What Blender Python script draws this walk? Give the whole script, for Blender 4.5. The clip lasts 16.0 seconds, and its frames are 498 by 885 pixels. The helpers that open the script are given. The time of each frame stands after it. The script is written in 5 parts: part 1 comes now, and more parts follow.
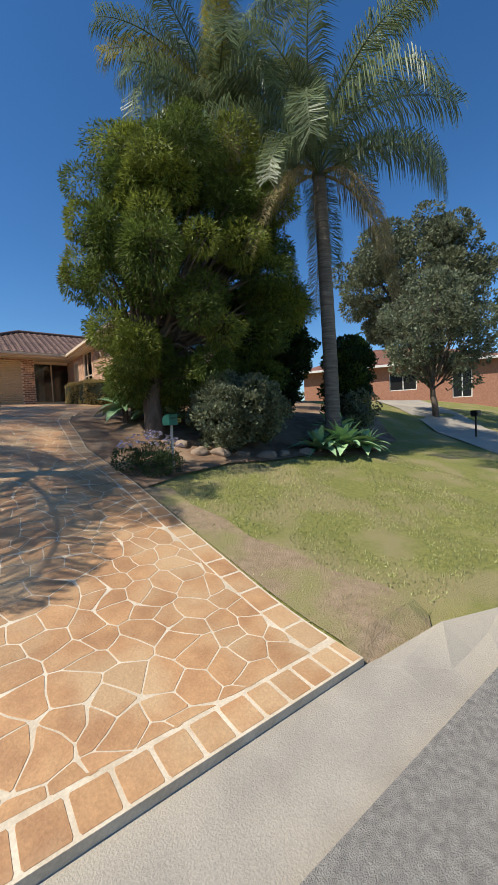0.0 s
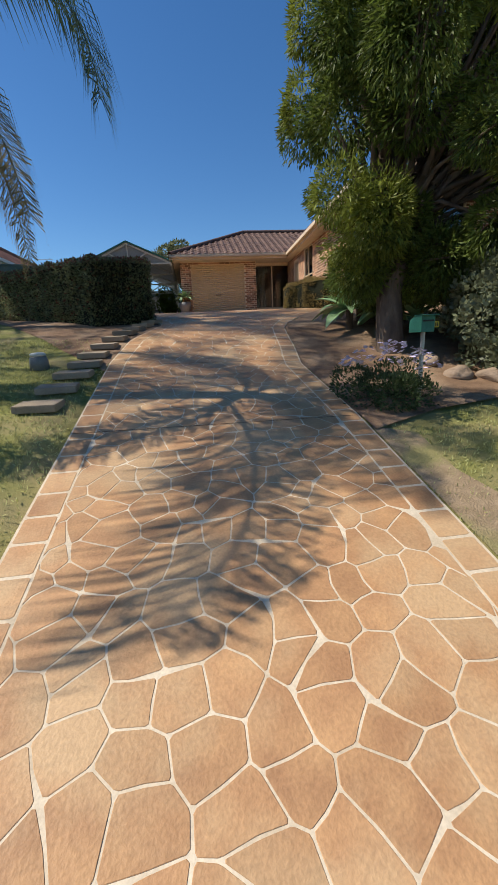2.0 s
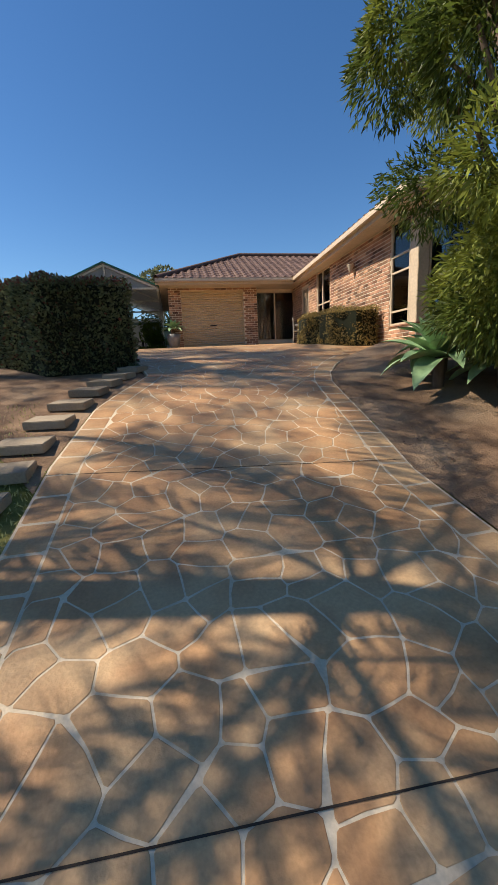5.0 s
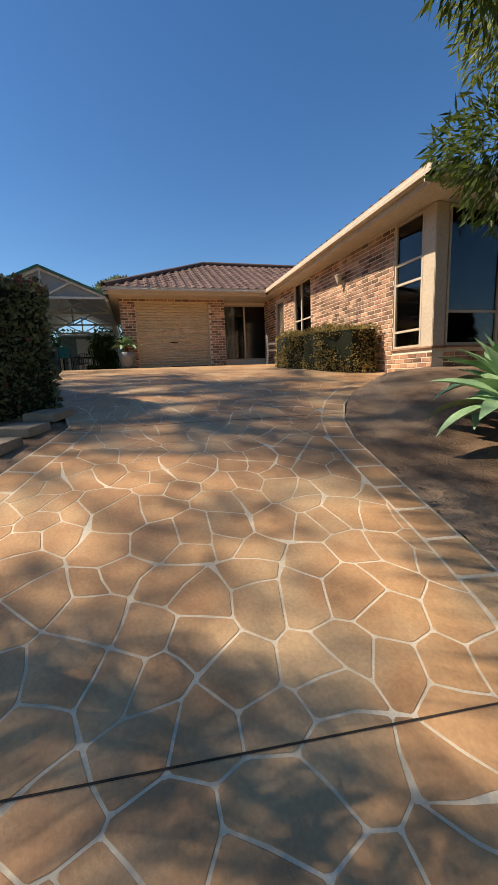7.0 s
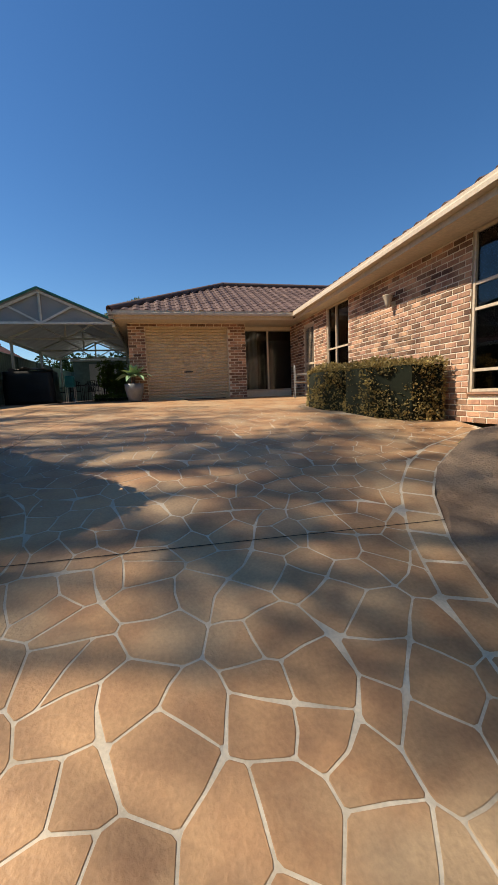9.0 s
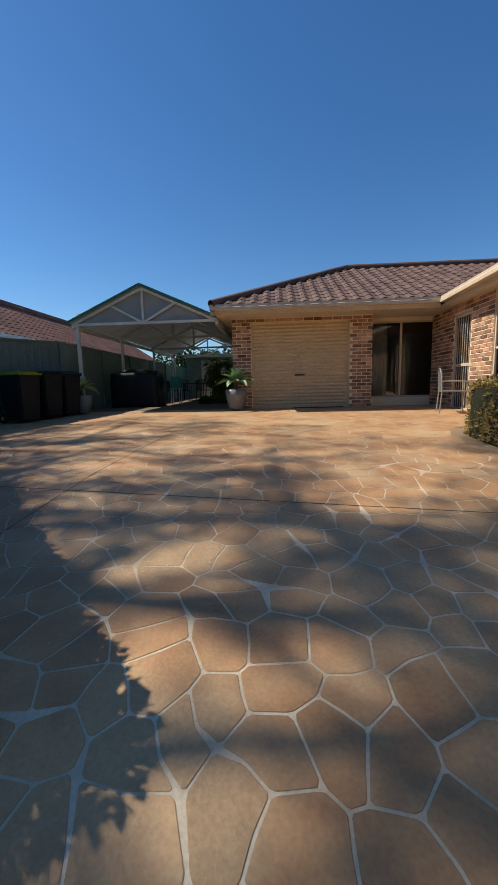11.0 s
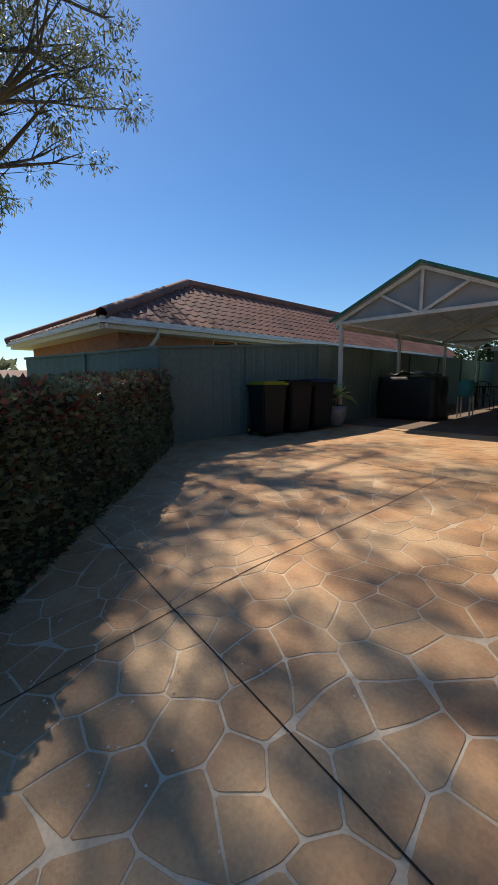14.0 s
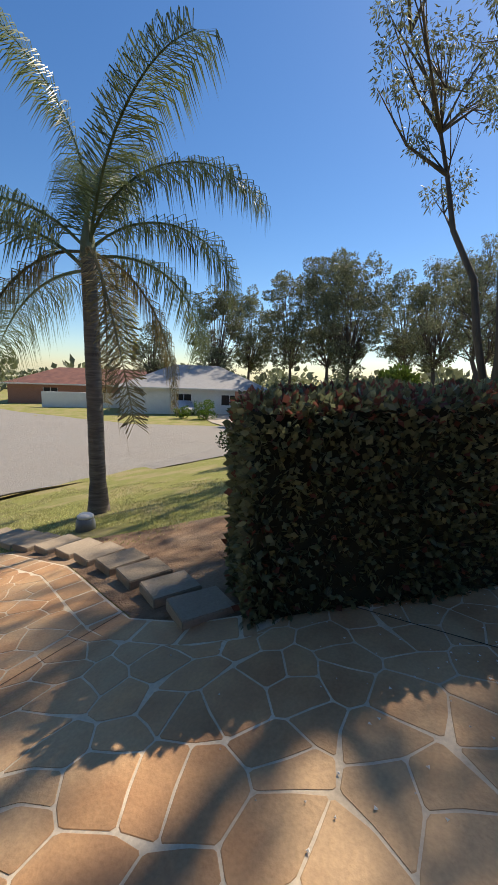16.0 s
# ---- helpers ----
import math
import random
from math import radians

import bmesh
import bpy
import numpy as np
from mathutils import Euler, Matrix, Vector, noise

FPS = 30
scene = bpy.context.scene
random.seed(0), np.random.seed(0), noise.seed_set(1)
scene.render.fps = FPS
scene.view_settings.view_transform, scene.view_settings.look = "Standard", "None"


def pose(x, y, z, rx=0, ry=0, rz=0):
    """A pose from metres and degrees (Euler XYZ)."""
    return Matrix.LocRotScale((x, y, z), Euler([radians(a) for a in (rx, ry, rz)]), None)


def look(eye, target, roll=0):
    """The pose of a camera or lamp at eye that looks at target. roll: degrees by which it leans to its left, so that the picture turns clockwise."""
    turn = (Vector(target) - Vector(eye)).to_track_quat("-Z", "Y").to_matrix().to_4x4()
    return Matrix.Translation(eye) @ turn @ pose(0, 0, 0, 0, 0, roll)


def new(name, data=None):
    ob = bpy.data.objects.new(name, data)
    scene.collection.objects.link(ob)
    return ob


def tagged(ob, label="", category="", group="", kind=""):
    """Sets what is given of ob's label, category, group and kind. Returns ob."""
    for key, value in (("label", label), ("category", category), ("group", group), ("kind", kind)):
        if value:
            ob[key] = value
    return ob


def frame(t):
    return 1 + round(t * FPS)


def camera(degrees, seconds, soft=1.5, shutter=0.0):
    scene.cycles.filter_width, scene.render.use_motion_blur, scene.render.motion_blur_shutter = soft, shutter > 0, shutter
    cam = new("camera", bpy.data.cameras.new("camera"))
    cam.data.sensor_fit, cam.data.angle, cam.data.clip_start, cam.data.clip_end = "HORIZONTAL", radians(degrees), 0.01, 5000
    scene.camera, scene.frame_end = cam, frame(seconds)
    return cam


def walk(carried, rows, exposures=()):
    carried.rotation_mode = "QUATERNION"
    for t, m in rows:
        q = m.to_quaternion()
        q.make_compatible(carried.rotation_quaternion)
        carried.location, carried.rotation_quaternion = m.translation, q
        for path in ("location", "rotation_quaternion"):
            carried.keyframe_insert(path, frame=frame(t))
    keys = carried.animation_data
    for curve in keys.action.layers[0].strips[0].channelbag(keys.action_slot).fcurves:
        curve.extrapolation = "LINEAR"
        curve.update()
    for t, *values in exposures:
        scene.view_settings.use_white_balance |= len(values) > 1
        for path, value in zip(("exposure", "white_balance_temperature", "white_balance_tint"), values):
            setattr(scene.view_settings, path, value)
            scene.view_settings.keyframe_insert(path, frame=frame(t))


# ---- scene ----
cam = camera(65.3, 16.0)
PATH = [
    (0, (-0.238, 0.753, 1.487), (1.005, 2.316, 1.38), -2.6),
    (0.5, (-0.009, 1.138, 1.477), (0.877, 2.926, 1.345), -2.7),
    (1, (0.16, 1.556, 1.461), (0.711, 3.45, 1.13), -2.5),
    (1.5, (0.27, 2.154, 1.451), (0.646, 4.062, 0.984), -2.5),
    (2, (0.367, 2.772, 1.509), (0.617, 4.688, 0.994), -2.8),
    (2.5, (0.441, 3.471, 1.605), (0.647, 5.387, 1.072), -3.0),
    (3, (0.428, 4.038, 1.719), (0.633, 5.954, 1.184), -2.8),
    (5.5, (0.104, 6.575, 2.12), (0.506, 8.499, 1.747), -2.6),
    (6, (0.182, 7.117, 2.203), (0.637, 9.031, 1.842), -2.5),
    (6.5, (0.259, 7.724, 2.304), (0.757, 9.628, 1.948), -2.5),
    (7, (0.396, 8.246, 2.388), (0.932, 10.142, 2.041), -2.3),
    (7.5, (0.503, 8.778, 2.505), (1.063, 10.668, 2.165), -2.4),
    (8, (0.619, 9.227, 2.62), (1.193, 11.115, 2.296), -2.4),
    (8.5, (0.704, 9.689, 2.734), (1.263, 11.588, 2.452), -2.2),
    (9, (0.821, 10.083, 2.833), (1.268, 12.016, 2.584), -2.1),
    (9.5, (0.913, 10.585, 2.962), (1.21, 12.548, 2.716), -2.1),
    (12, (1.164, 12.903, 3.473), (0.701, 14.823, 3.155), -1.2),
    (12.5, (1.122, 13.299, 3.558), (0.462, 15.16, 3.241), -1.2),
    (13, (1.078, 13.632, 3.603), (0.201, 15.405, 3.303), -0.9),
    (13.5, (1.033, 14.045, 3.635), (-0.179, 15.608, 3.342), -0.9),
    (14, (0.986, 14.334, 3.688), (-0.416, 15.727, 3.382), -0.5),
    (14.5, (0.953, 14.526, 3.716), (-0.749, 15.531, 3.412), 0.2),
    (15, (0.957, 14.608, 3.74), (-0.972, 15.035, 3.429), 0.9),
    (15.5, (1.265, 14.661, 3.655), (-0.669, 14.265, 3.337), 1.8),
    (16, (1.389, 14.588, 3.66), (-0.283, 13.548, 3.306), 2.2),
]
walk(cam, [(t, look(eye, target, roll)) for t, eye, target, roll in PATH],
     [(0.0, 0.25, 6450, 9), (3.0, 0.2, 6800, 11), (5.5, 0.4, 7100, 12), (7.0, 0.4, 7200, 12), (9.5, 0.25, 6800, 10), (12.0, 0.15, 6600, 9), (14.0, 0.26, 6900, 12), (16.0, 0.42, 7200, 14)])

# ---- sun, sky ----
SUN_EL, SUN_X, SUN_Y = radians(49.5), -0.985, 0.17
world = bpy.data.worlds.new("sky")
scene.world = world
world.use_nodes = True
wn, wl = world.node_tree.nodes, world.node_tree.links
sky = wn.new("ShaderNodeTexSky")
sky.sky_type, sky.sun_disc = "NISHITA", False
sky.sun_elevation, sky.sun_rotation = SUN_EL, math.atan2(SUN_X, SUN_Y)
sky.air_density, sky.dust_density, sky.ozone_density = 1.0, 0.2, 3.5
deep = wn.new("ShaderNodeHueSaturation")
deep.inputs["Saturation"].default_value = 1.22
tint = wn.new("ShaderNodeMixRGB")
tint.blend_type = "MULTIPLY"
tint.inputs[0].default_value, tint.inputs[2].default_value = 1.0, (0.85, 0.95, 1.04, 1)
wl.new(sky.outputs[0], deep.inputs["Color"])
wl.new(deep.outputs[0], tint.inputs[1])
wl.new(tint.outputs[0], wn["Background"].inputs[0])
wn["Background"].inputs[1].default_value = 0.105
sun = new("sun", bpy.data.lights.new("sun", "SUN"))
sun.data.energy, sun.data.angle, sun.data.color = 5.0, radians(0.55), (1.0, 0.93, 0.82)
sun.matrix_world = look((SUN_X * math.cos(SUN_EL), SUN_Y * math.cos(SUN_EL), math.sin(SUN_EL)), (0, 0, 0))
scene.view_settings.exposure = 0.15


# ---- materials ----
def mat(name, c1, c2=None, rough=0.8, scale=8.0, bump=0.15, fine=60.0, metal=0.0, spread=0.0, spec=0.3, stretch=(1, 1, 1), c3=None, big=0.6, trans=0.0):
    """Two-scale mottled material; spread: how far pieces differ from one another."""
    m = bpy.data.materials.new(name)
    m.use_nodes = True
    n, l = m.node_tree.nodes, m.node_tree.links
    b = n["Principled BSDF"]
    b.inputs["Roughness"].default_value, b.inputs["Metallic"].default_value = rough, metal
    b.inputs["Specular IOR Level"].default_value = spec
    c2 = c2 or tuple(v * 0.75 for v in c1)
    tc, mp = n.new("ShaderNodeTexCoord"), n.new("ShaderNodeMapping")
    geo = n.new("ShaderNodeNewGeometry")
    mp.inputs["Scale"].default_value = stretch
    l.new(geo.outputs["Position"], mp.inputs["Vector"])
    a = n.new("ShaderNodeTexNoise")
    a.inputs["Scale"].default_value, a.inputs["Detail"].default_value = scale, 5
    l.new(mp.outputs[0], a.inputs["Vector"])
    r = n.new("ShaderNodeValToRGB")
    r.color_ramp.elements[0].position, r.color_ramp.elements[1].position = 0.32, 0.68
    r.color_ramp.elements[0].color, r.color_ramp.elements[1].color = (*c2, 1), (*c1, 1)
    l.new(a.outputs[0], r.inputs[0])
    out = r.outputs[0]
    f = n.new("ShaderNodeTexNoise")
    f.inputs["Scale"].default_value, f.inputs["Detail"].default_value = fine, 3
    l.new(mp.outputs[0], f.inputs["Vector"])
    if c3:
        g = n.new("ShaderNodeTexNoise")
        g.inputs["Scale"].default_value, g.inputs["Detail"].default_value = big, 6
        l.new(mp.outputs[0], g.inputs["Vector"])
        gr = n.new("ShaderNodeValToRGB")
        gr.color_ramp.elements[0].position, gr.color_ramp.elements[1].position = 0.45, 0.62
        l.new(g.outputs[0], gr.inputs[0])
        mx = n.new("ShaderNodeMixRGB")
        mx.inputs[2].default_value = (*c3, 1)
        l.new(gr.outputs[0], mx.inputs[0]), l.new(out, mx.inputs[1])
        out = mx.outputs[0]
    h = n.new("ShaderNodeHueSaturation")
    l.new(out, h.inputs["Color"])
    add = n.new("ShaderNodeMath")
    add.operation = "MULTIPLY_ADD"
    l.new(f.outputs[0], add.inputs[0])
    add.inputs[1].default_value, add.inputs[2].default_value = 0.5, 0.75
    val = add.outputs[0]
    if spread:
        oi = n.new("ShaderNodeObjectInfo")
        s1, s2, s3 = n.new("ShaderNodeMath"), n.new("ShaderNodeMath"), n.new("ShaderNodeMath")
        l.new(oi.outputs["Random"], s1.inputs[0]), l.new(geo.outputs["Random Per Island"], s1.inputs[1])
        s2.operation = "FRACT"
        l.new(s1.outputs[0], s2.inputs[0])
        s3.operation = "MULTIPLY_ADD"
        l.new(s2.outputs[0], s3.inputs[0])
        s3.inputs[1].default_value, s3.inputs[2].default_value = spread, -spread / 2
        s4 = n.new("ShaderNodeMath")
        l.new(val, s4.inputs[0]), l.new(s3.outputs[0], s4.inputs[1])
        val = s4.outputs[0]
    l.new(val, h.inputs["Value"])
    l.new(h.outputs[0], b.inputs["Base Color"])
    if bump:
        bp = n.new("ShaderNodeBump")
        bp.inputs["Strength"].default_value, bp.inputs["Distance"].default_value = bump, 0.02
        l.new(f.outputs[0], bp.inputs["Height"])
        l.new(bp.outputs[0], b.inputs["Normal"])
    if trans:
        tr, ms = n.new("ShaderNodeBsdfTranslucent"), n.new("ShaderNodeMixShader")
        l.new(h.outputs[0], tr.inputs[0])
        ms.inputs[0].default_value = trans
        l.new(b.outputs[0], ms.inputs[1]), l.new(tr.outputs[0], ms.inputs[2])
        l.new(ms.outputs[0], n["Material Output"].inputs[0])
    return m


def leaf(name, c, spread=0.7, rough=0.5, trans=0.38, c2=None):
    return mat(name, c, c2 or tuple(v * 0.6 for v in c), rough, 1.2, 0.0, 9.0, spread=spread, trans=trans)


STONE = mat("sprayed concrete", (0.52, 0.30, 0.145), (0.385, 0.207, 0.102), 0.6, 4.5, 0.2, 55, spread=0.18, c3=(0.50, 0.33, 0.18), big=1.6)
JOINT = mat("pale joint", (0.70, 0.60, 0.45), (0.54, 0.44, 0.31), 0.8, 5, 0.1)
DARK_LINE = mat("saw cut", (0.05, 0.035, 0.025), rough=0.9)
CONC = mat("kerb concrete", (0.40, 0.355, 0.29), (0.32, 0.285, 0.235), 0.85, 2.5, 0.35, 90, c3=(0.44, 0.385, 0.30))
ASPHALT = mat("asphalt", (0.32, 0.295, 0.255), (0.20, 0.185, 0.165), 0.85, 22, 0.8, 130, c3=(0.26, 0.245, 0.215))
GRASS = mat("lawn", (0.27, 0.265, 0.075), (0.17, 0.18, 0.045), 0.9, 16, 0.8, 120, c3=(0.30, 0.255, 0.115), big=1.1)
SOIL = mat("soil", (0.26, 0.165, 0.10), (0.15, 0.09, 0.055), 0.95, 6, 0.9, 45, c3=(0.32, 0.22, 0.14), big=1.2)
BRICK = mat("clay brick", (0.50, 0.29, 0.17), (0.25, 0.12, 0.078), 0.85, 3.2, 0.35, 40, spread=1.15)
MORTAR = mat("mortar", (0.82, 0.70, 0.53), (0.74, 0.62, 0.46), 0.95, 9, 0.3)
TILE = mat("roof tile", (0.17, 0.105, 0.08), (0.11, 0.065, 0.052), 0.7, 2, 0.25, 40, spread=0.3)
TILE_N = mat("faded roof tile", (0.24, 0.11, 0.08), (0.14, 0.07, 0.055), 0.75, 1.2, 0.25, 40, spread=0.3)
CREAM = mat("cream paint", (0.62, 0.50, 0.36), (0.56, 0.45, 0.32), 0.45, 2, 0.03, 20)
SOFFIT = mat("soffit paint", (0.66, 0.56, 0.43), (0.60, 0.51, 0.39), 0.6, 2, 0.03, 20)
DOOR = mat("roller door enamel", (0.62, 0.48, 0.30), (0.57, 0.44, 0.27), 0.4, 3, 0.03, 20)
WHITE = mat("white frame", (0.72, 0.70, 0.64), (0.66, 0.64, 0.58), 0.45, 2, 0.02, 20)
STEEL = mat("pale green steel", (0.64, 0.66, 0.60), (0.56, 0.58, 0.53), 0.45, 2, 0.03, 20)
FENCE = mat("green steel fence", (0.13, 0.19, 0.165), (0.11, 0.165, 0.14), 0.5, 1.0, 0.03, 14)
BIN = mat("dark bin plastic", (0.007, 0.012, 0.015), (0.005, 0.009, 0.011), 0.55, 5, 0.03)
BINLID = mat("yellow-green lid", (0.30, 0.34, 0.03), (0.24, 0.27, 0.03), 0.4, 5, 0.03)
BLUE = mat("blue lid", (0.03, 0.06, 0.14), (0.02, 0.045, 0.1), 0.4, 5, 0.03)
YEL = mat("yellow plastic", (0.65, 0.50, 0.04), rough=0.4)
POT = mat("grey glazed pot", (0.22, 0.23, 0.23), (0.17, 0.18, 0.18), 0.35, 6, 0.05)
BLACK = mat("black metal", (0.015, 0.015, 0.015), rough=0.4)
GREEN = mat("green letterbox enamel", (0.03, 0.17, 0.12), (0.022, 0.13, 0.09), 0.4, 6, 0.04)
TURQ = mat("turquoise plastic", (0.05, 0.36, 0.36), rough=0.4)
GALV = mat("galvanised steel", (0.45, 0.45, 0.42), rough=0.45, metal=0.4)
BARK = mat("bark", (0.20, 0.15, 0.11), (0.09, 0.065, 0.05), 0.95, 5, 1.0, 25, stretch=(1, 1, 0.3))
BARKP = mat("palm bark", (0.21, 0.185, 0.155), (0.12, 0.10, 0.085), 0.9, 6, 0.8, 12, stretch=(0.4, 0.4, 3.5))
GUMBARK = mat("gum bark", (0.12, 0.10, 0.085), (0.06, 0.05, 0.042), 0.85, 2, 0.5, 20, stretch=(1, 1, 0.2))
ROCK = mat("garden rock", (0.36, 0.27, 0.20), (0.20, 0.15, 0.11), 0.9, 4, 0.6, 30)
PAVER = mat("sandstone paver", (0.36, 0.29, 0.21), (0.26, 0.21, 0.15), 0.85, 3, 0.4, 50, spread=0.25)
CURTAIN = mat("cream curtain", (0.74, 0.71, 0.65), (0.62, 0.6, 0.55), 0.9, 3, 0.0, stretch=(9, 9, 0.3))
INSIDE = mat("interior plaster", (0.30, 0.28, 0.25), rough=0.9)
RED = mat("far red brick", (0.40, 0.20, 0.13), (0.30, 0.14, 0.09), 0.9, 9, 0.2, 30)
GREYROOF = mat("grey roof", (0.34, 0.34, 0.33), (0.28, 0.28, 0.27), 0.7, 3, 0.2, stretch=(1, 1, 6))
SHEET = mat("translucent roof sheet", (0.34, 0.35, 0.34), (0.28, 0.29, 0.28), 0.5, 2, 0.02, trans=0.04)
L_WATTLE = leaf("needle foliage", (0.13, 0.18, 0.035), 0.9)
# lighter copy of the needle green: sunlight put into the colour of some clumps
L_WATTLE_LIT = leaf("needle foliage with sunlight in its colour", (0.25, 0.29, 0.05), 0.8)
L_CYP = leaf("cypress foliage", (0.028, 0.06, 0.018), 0.6)
L_CYP2 = leaf("lime cypress foliage", (0.10, 0.16, 0.03), 0.8)
L_GREY = leaf("grey-green foliage", (0.22, 0.25, 0.15), 0.8)
L_GUM = leaf("gum foliage", (0.19, 0.21, 0.12), 0.9)
L_HEDGE = leaf("dark hedge foliage", (0.225, 0.25, 0.13), 1.0, 0.35, 0.4)
L_HEDGER = leaf("red hedge tips", (0.26, 0.10, 0.07), 0.8, 0.4)
L_LOW = leaf("low hedge foliage", (0.42, 0.32, 0.12), 1.0, 0.45)
L_DAISY = leaf("daisy foliage", (0.09, 0.13, 0.05), 0.8)
L_BRIGHT = leaf("bright green foliage", (0.12, 0.2, 0.025), 0.8)
L_PALM = leaf("palm leaflets", (0.19, 0.24, 0.11), 0.6, 0.4, 0.3)
L_DRY = leaf("dry palm leaflets", (0.34, 0.27, 0.13), 0.6, 0.6)
L_YEL = leaf("yellowing palm leaflets", (0.36, 0.32, 0.07), 0.5, 0.5)
L_AGAVE = mat("agave leaf", (0.34, 0.50, 0.26), (0.24, 0.39, 0.19), 0.45, 3, 0.05, 12, spread=0.25)
L_FLOWER = mat("mauve petals", (0.85, 0.78, 0.9), (0.7, 0.58, 0.82), 0.6, spread=0.5)
L_BLADE = leaf("grass blades", (0.52, 0.52, 0.22), 0.8)
DEAD = mat("leaf litter", (0.16, 0.09, 0.05), (0.08, 0.045, 0.03), 0.9, 8, 0.1, spread=0.8)



def worn(m, colour, axis, start, end, scale, amount=1.0):
    """Blends a colour into a material's base along one world axis, with a ragged edge."""
    n, l = m.node_tree.nodes, m.node_tree.links
    b = n["Principled BSDF"]
    old = b.inputs["Base Color"].links[0].from_socket
    geo, sep, noi = n.new("ShaderNodeNewGeometry"), n.new("ShaderNodeSeparateXYZ"), n.new("ShaderNodeTexNoise")
    noi.inputs["Scale"].default_value, noi.inputs["Detail"].default_value = scale, 6
    mr, ma, mx = n.new("ShaderNodeMapRange"), n.new("ShaderNodeMath"), n.new("ShaderNodeMixRGB")
    l.new(geo.outputs["Position"], sep.inputs[0]), l.new(geo.outputs["Position"], noi.inputs["Vector"])
    ma.operation = "MULTIPLY_ADD"
    l.new(noi.outputs[0], ma.inputs[0]), l.new(sep.outputs[axis], ma.inputs[2])
    ma.inputs[1].default_value = 2.2 * abs(end - start)
    off = 1.1 * abs(end - start)
    l.new(ma.outputs[0], mr.inputs["Value"])
    mr.inputs["From Min"].default_value, mr.inputs["From Max"].default_value = start + off, end + off
    mr.inputs["To Max"].default_value = amount
    l.new(mr.outputs[0], mx.inputs[0]), l.new(old, mx.inputs[1])
    mx.inputs[2].default_value = (*colour, 1)
    l.new(mx.outputs[0], b.inputs["Base Color"])


worn(JOINT, (0.47, 0.31, 0.18), 1, 14.5, 18.5, 0.7, 0.75)


def glass(name, tint, see):
    m = bpy.data.materials.new(name)
    m.use_nodes = True
    n, l = m.node_tree.nodes, m.node_tree.links
    n.remove(n["Principled BSDF"])
    t, g, f, x = n.new("ShaderNodeBsdfTransparent"), n.new("ShaderNodeBsdfGlossy"), n.new("ShaderNodeFresnel"), n.new("ShaderNodeMixShader")
    t.inputs[0].default_value = (*(see * v for v in tint), 1)
    g.inputs["Roughness"].default_value = 0.01
    f.inputs[0].default_value = 1.6
    l.new(f.outputs[0], x.inputs[0]), l.new(t.outputs[0], x.inputs[1]), l.new(g.outputs[0], x.inputs[2])
    l.new(x.outputs[0], n["Material Output"].inputs[0])
    return m


GLASS = glass("window glass", (0.8, 0.85, 0.85), 0.75)


# ---- mesh helpers ----
def mesh_of(name, verts, faces, material, smooth=False):
    me = bpy.data.meshes.new(name)
    me.from_pydata([tuple(map(float, v)) for v in verts], [], [tuple(f) for f in faces])
    me.materials.append(material)
    if smooth:
        me.polygons.foreach_set("use_smooth", [True] * len(me.polygons))
    return me


def raw(name, me, parent=None, label="", kind="", at=None):
    ob = new(name, me)
    if parent:
        ob.parent = parent
    if at is not None:
        ob.matrix_basis = at
    return tagged(ob, label=label, kind=kind)


def part(name, bm, material, parent=None, label="", smooth=False, kind="", at=None):
    me = bpy.data.meshes.new(name)
    bm.to_mesh(me)
    bm.free()
    me.materials.append(material)
    if smooth:
        me.polygons.foreach_set("use_smooth", [True] * len(me.polygons))
    return raw(name, me, parent, label, kind, at)


def thing(name, label, category, m=None, group="", kind=""):
    ob = new(name)
    ob.empty_display_size = 0.2
    if m is not None:
        ob.matrix_basis = m
    return tagged(ob, label, category, group, kind)


def box_bm(boxes, bevel=0.0):
    bm = bmesh.new()
    for (x0, y0, z0), (x1, y1, z1) in boxes:
        bmesh.ops.create_cube(bm, size=1, matrix=Matrix.Translation(((x0 + x1) / 2, (y0 + y1) / 2, (z0 + z1) / 2)) @ Matrix.Diagonal((abs(x1 - x0), abs(y1 - y0), abs(z1 - z0), 1)))
    if bevel:
        bmesh.ops.bevel(bm, geom=bm.edges[:], offset=bevel, segments=2, affect="EDGES")
    return bm


def lathe(profile, n=24):
    bm = bmesh.new()
    rings = [[bm.verts.new((r * math.cos(2 * math.pi * i / n), r * math.sin(2 * math.pi * i / n), z)) for i in range(n)] for r, z in profile]
    for a, b in zip(rings, rings[1:]):
        for i in range(n):
            bm.faces.new((a[i], a[(i + 1) % n], b[(i + 1) % n], b[i]))
    bm.faces.new(rings[0][::-1]), bm.faces.new(rings[-1])
    return bm


def tube_data(points, radii, n=8):
    """Verts and faces of a tapered tube through points."""
    vs, fs = [], []
    pts = [Vector(p) for p in points]
    for i, p in enumerate(pts):
        d = (pts[min(i + 1, len(pts) - 1)] - pts[max(i - 1, 0)]).normalized()
        u = d.orthogonal().normalized() if abs(d.z) < 0.98 else Vector((1, 0, 0))
        u = (u - d * u.dot(d)).normalized()
        w = d.cross(u)
        for k in range(n):
            a = 2 * math.pi * k / n
            vs.append(p + (u * math.cos(a) + w * math.sin(a)) * radii[i])
        if i:
            b = (i - 1) * n
            fs += [(b + k, b + (k + 1) % n, b + n + (k + 1) % n, b + n + k) for k in range(n)]
    return vs, fs


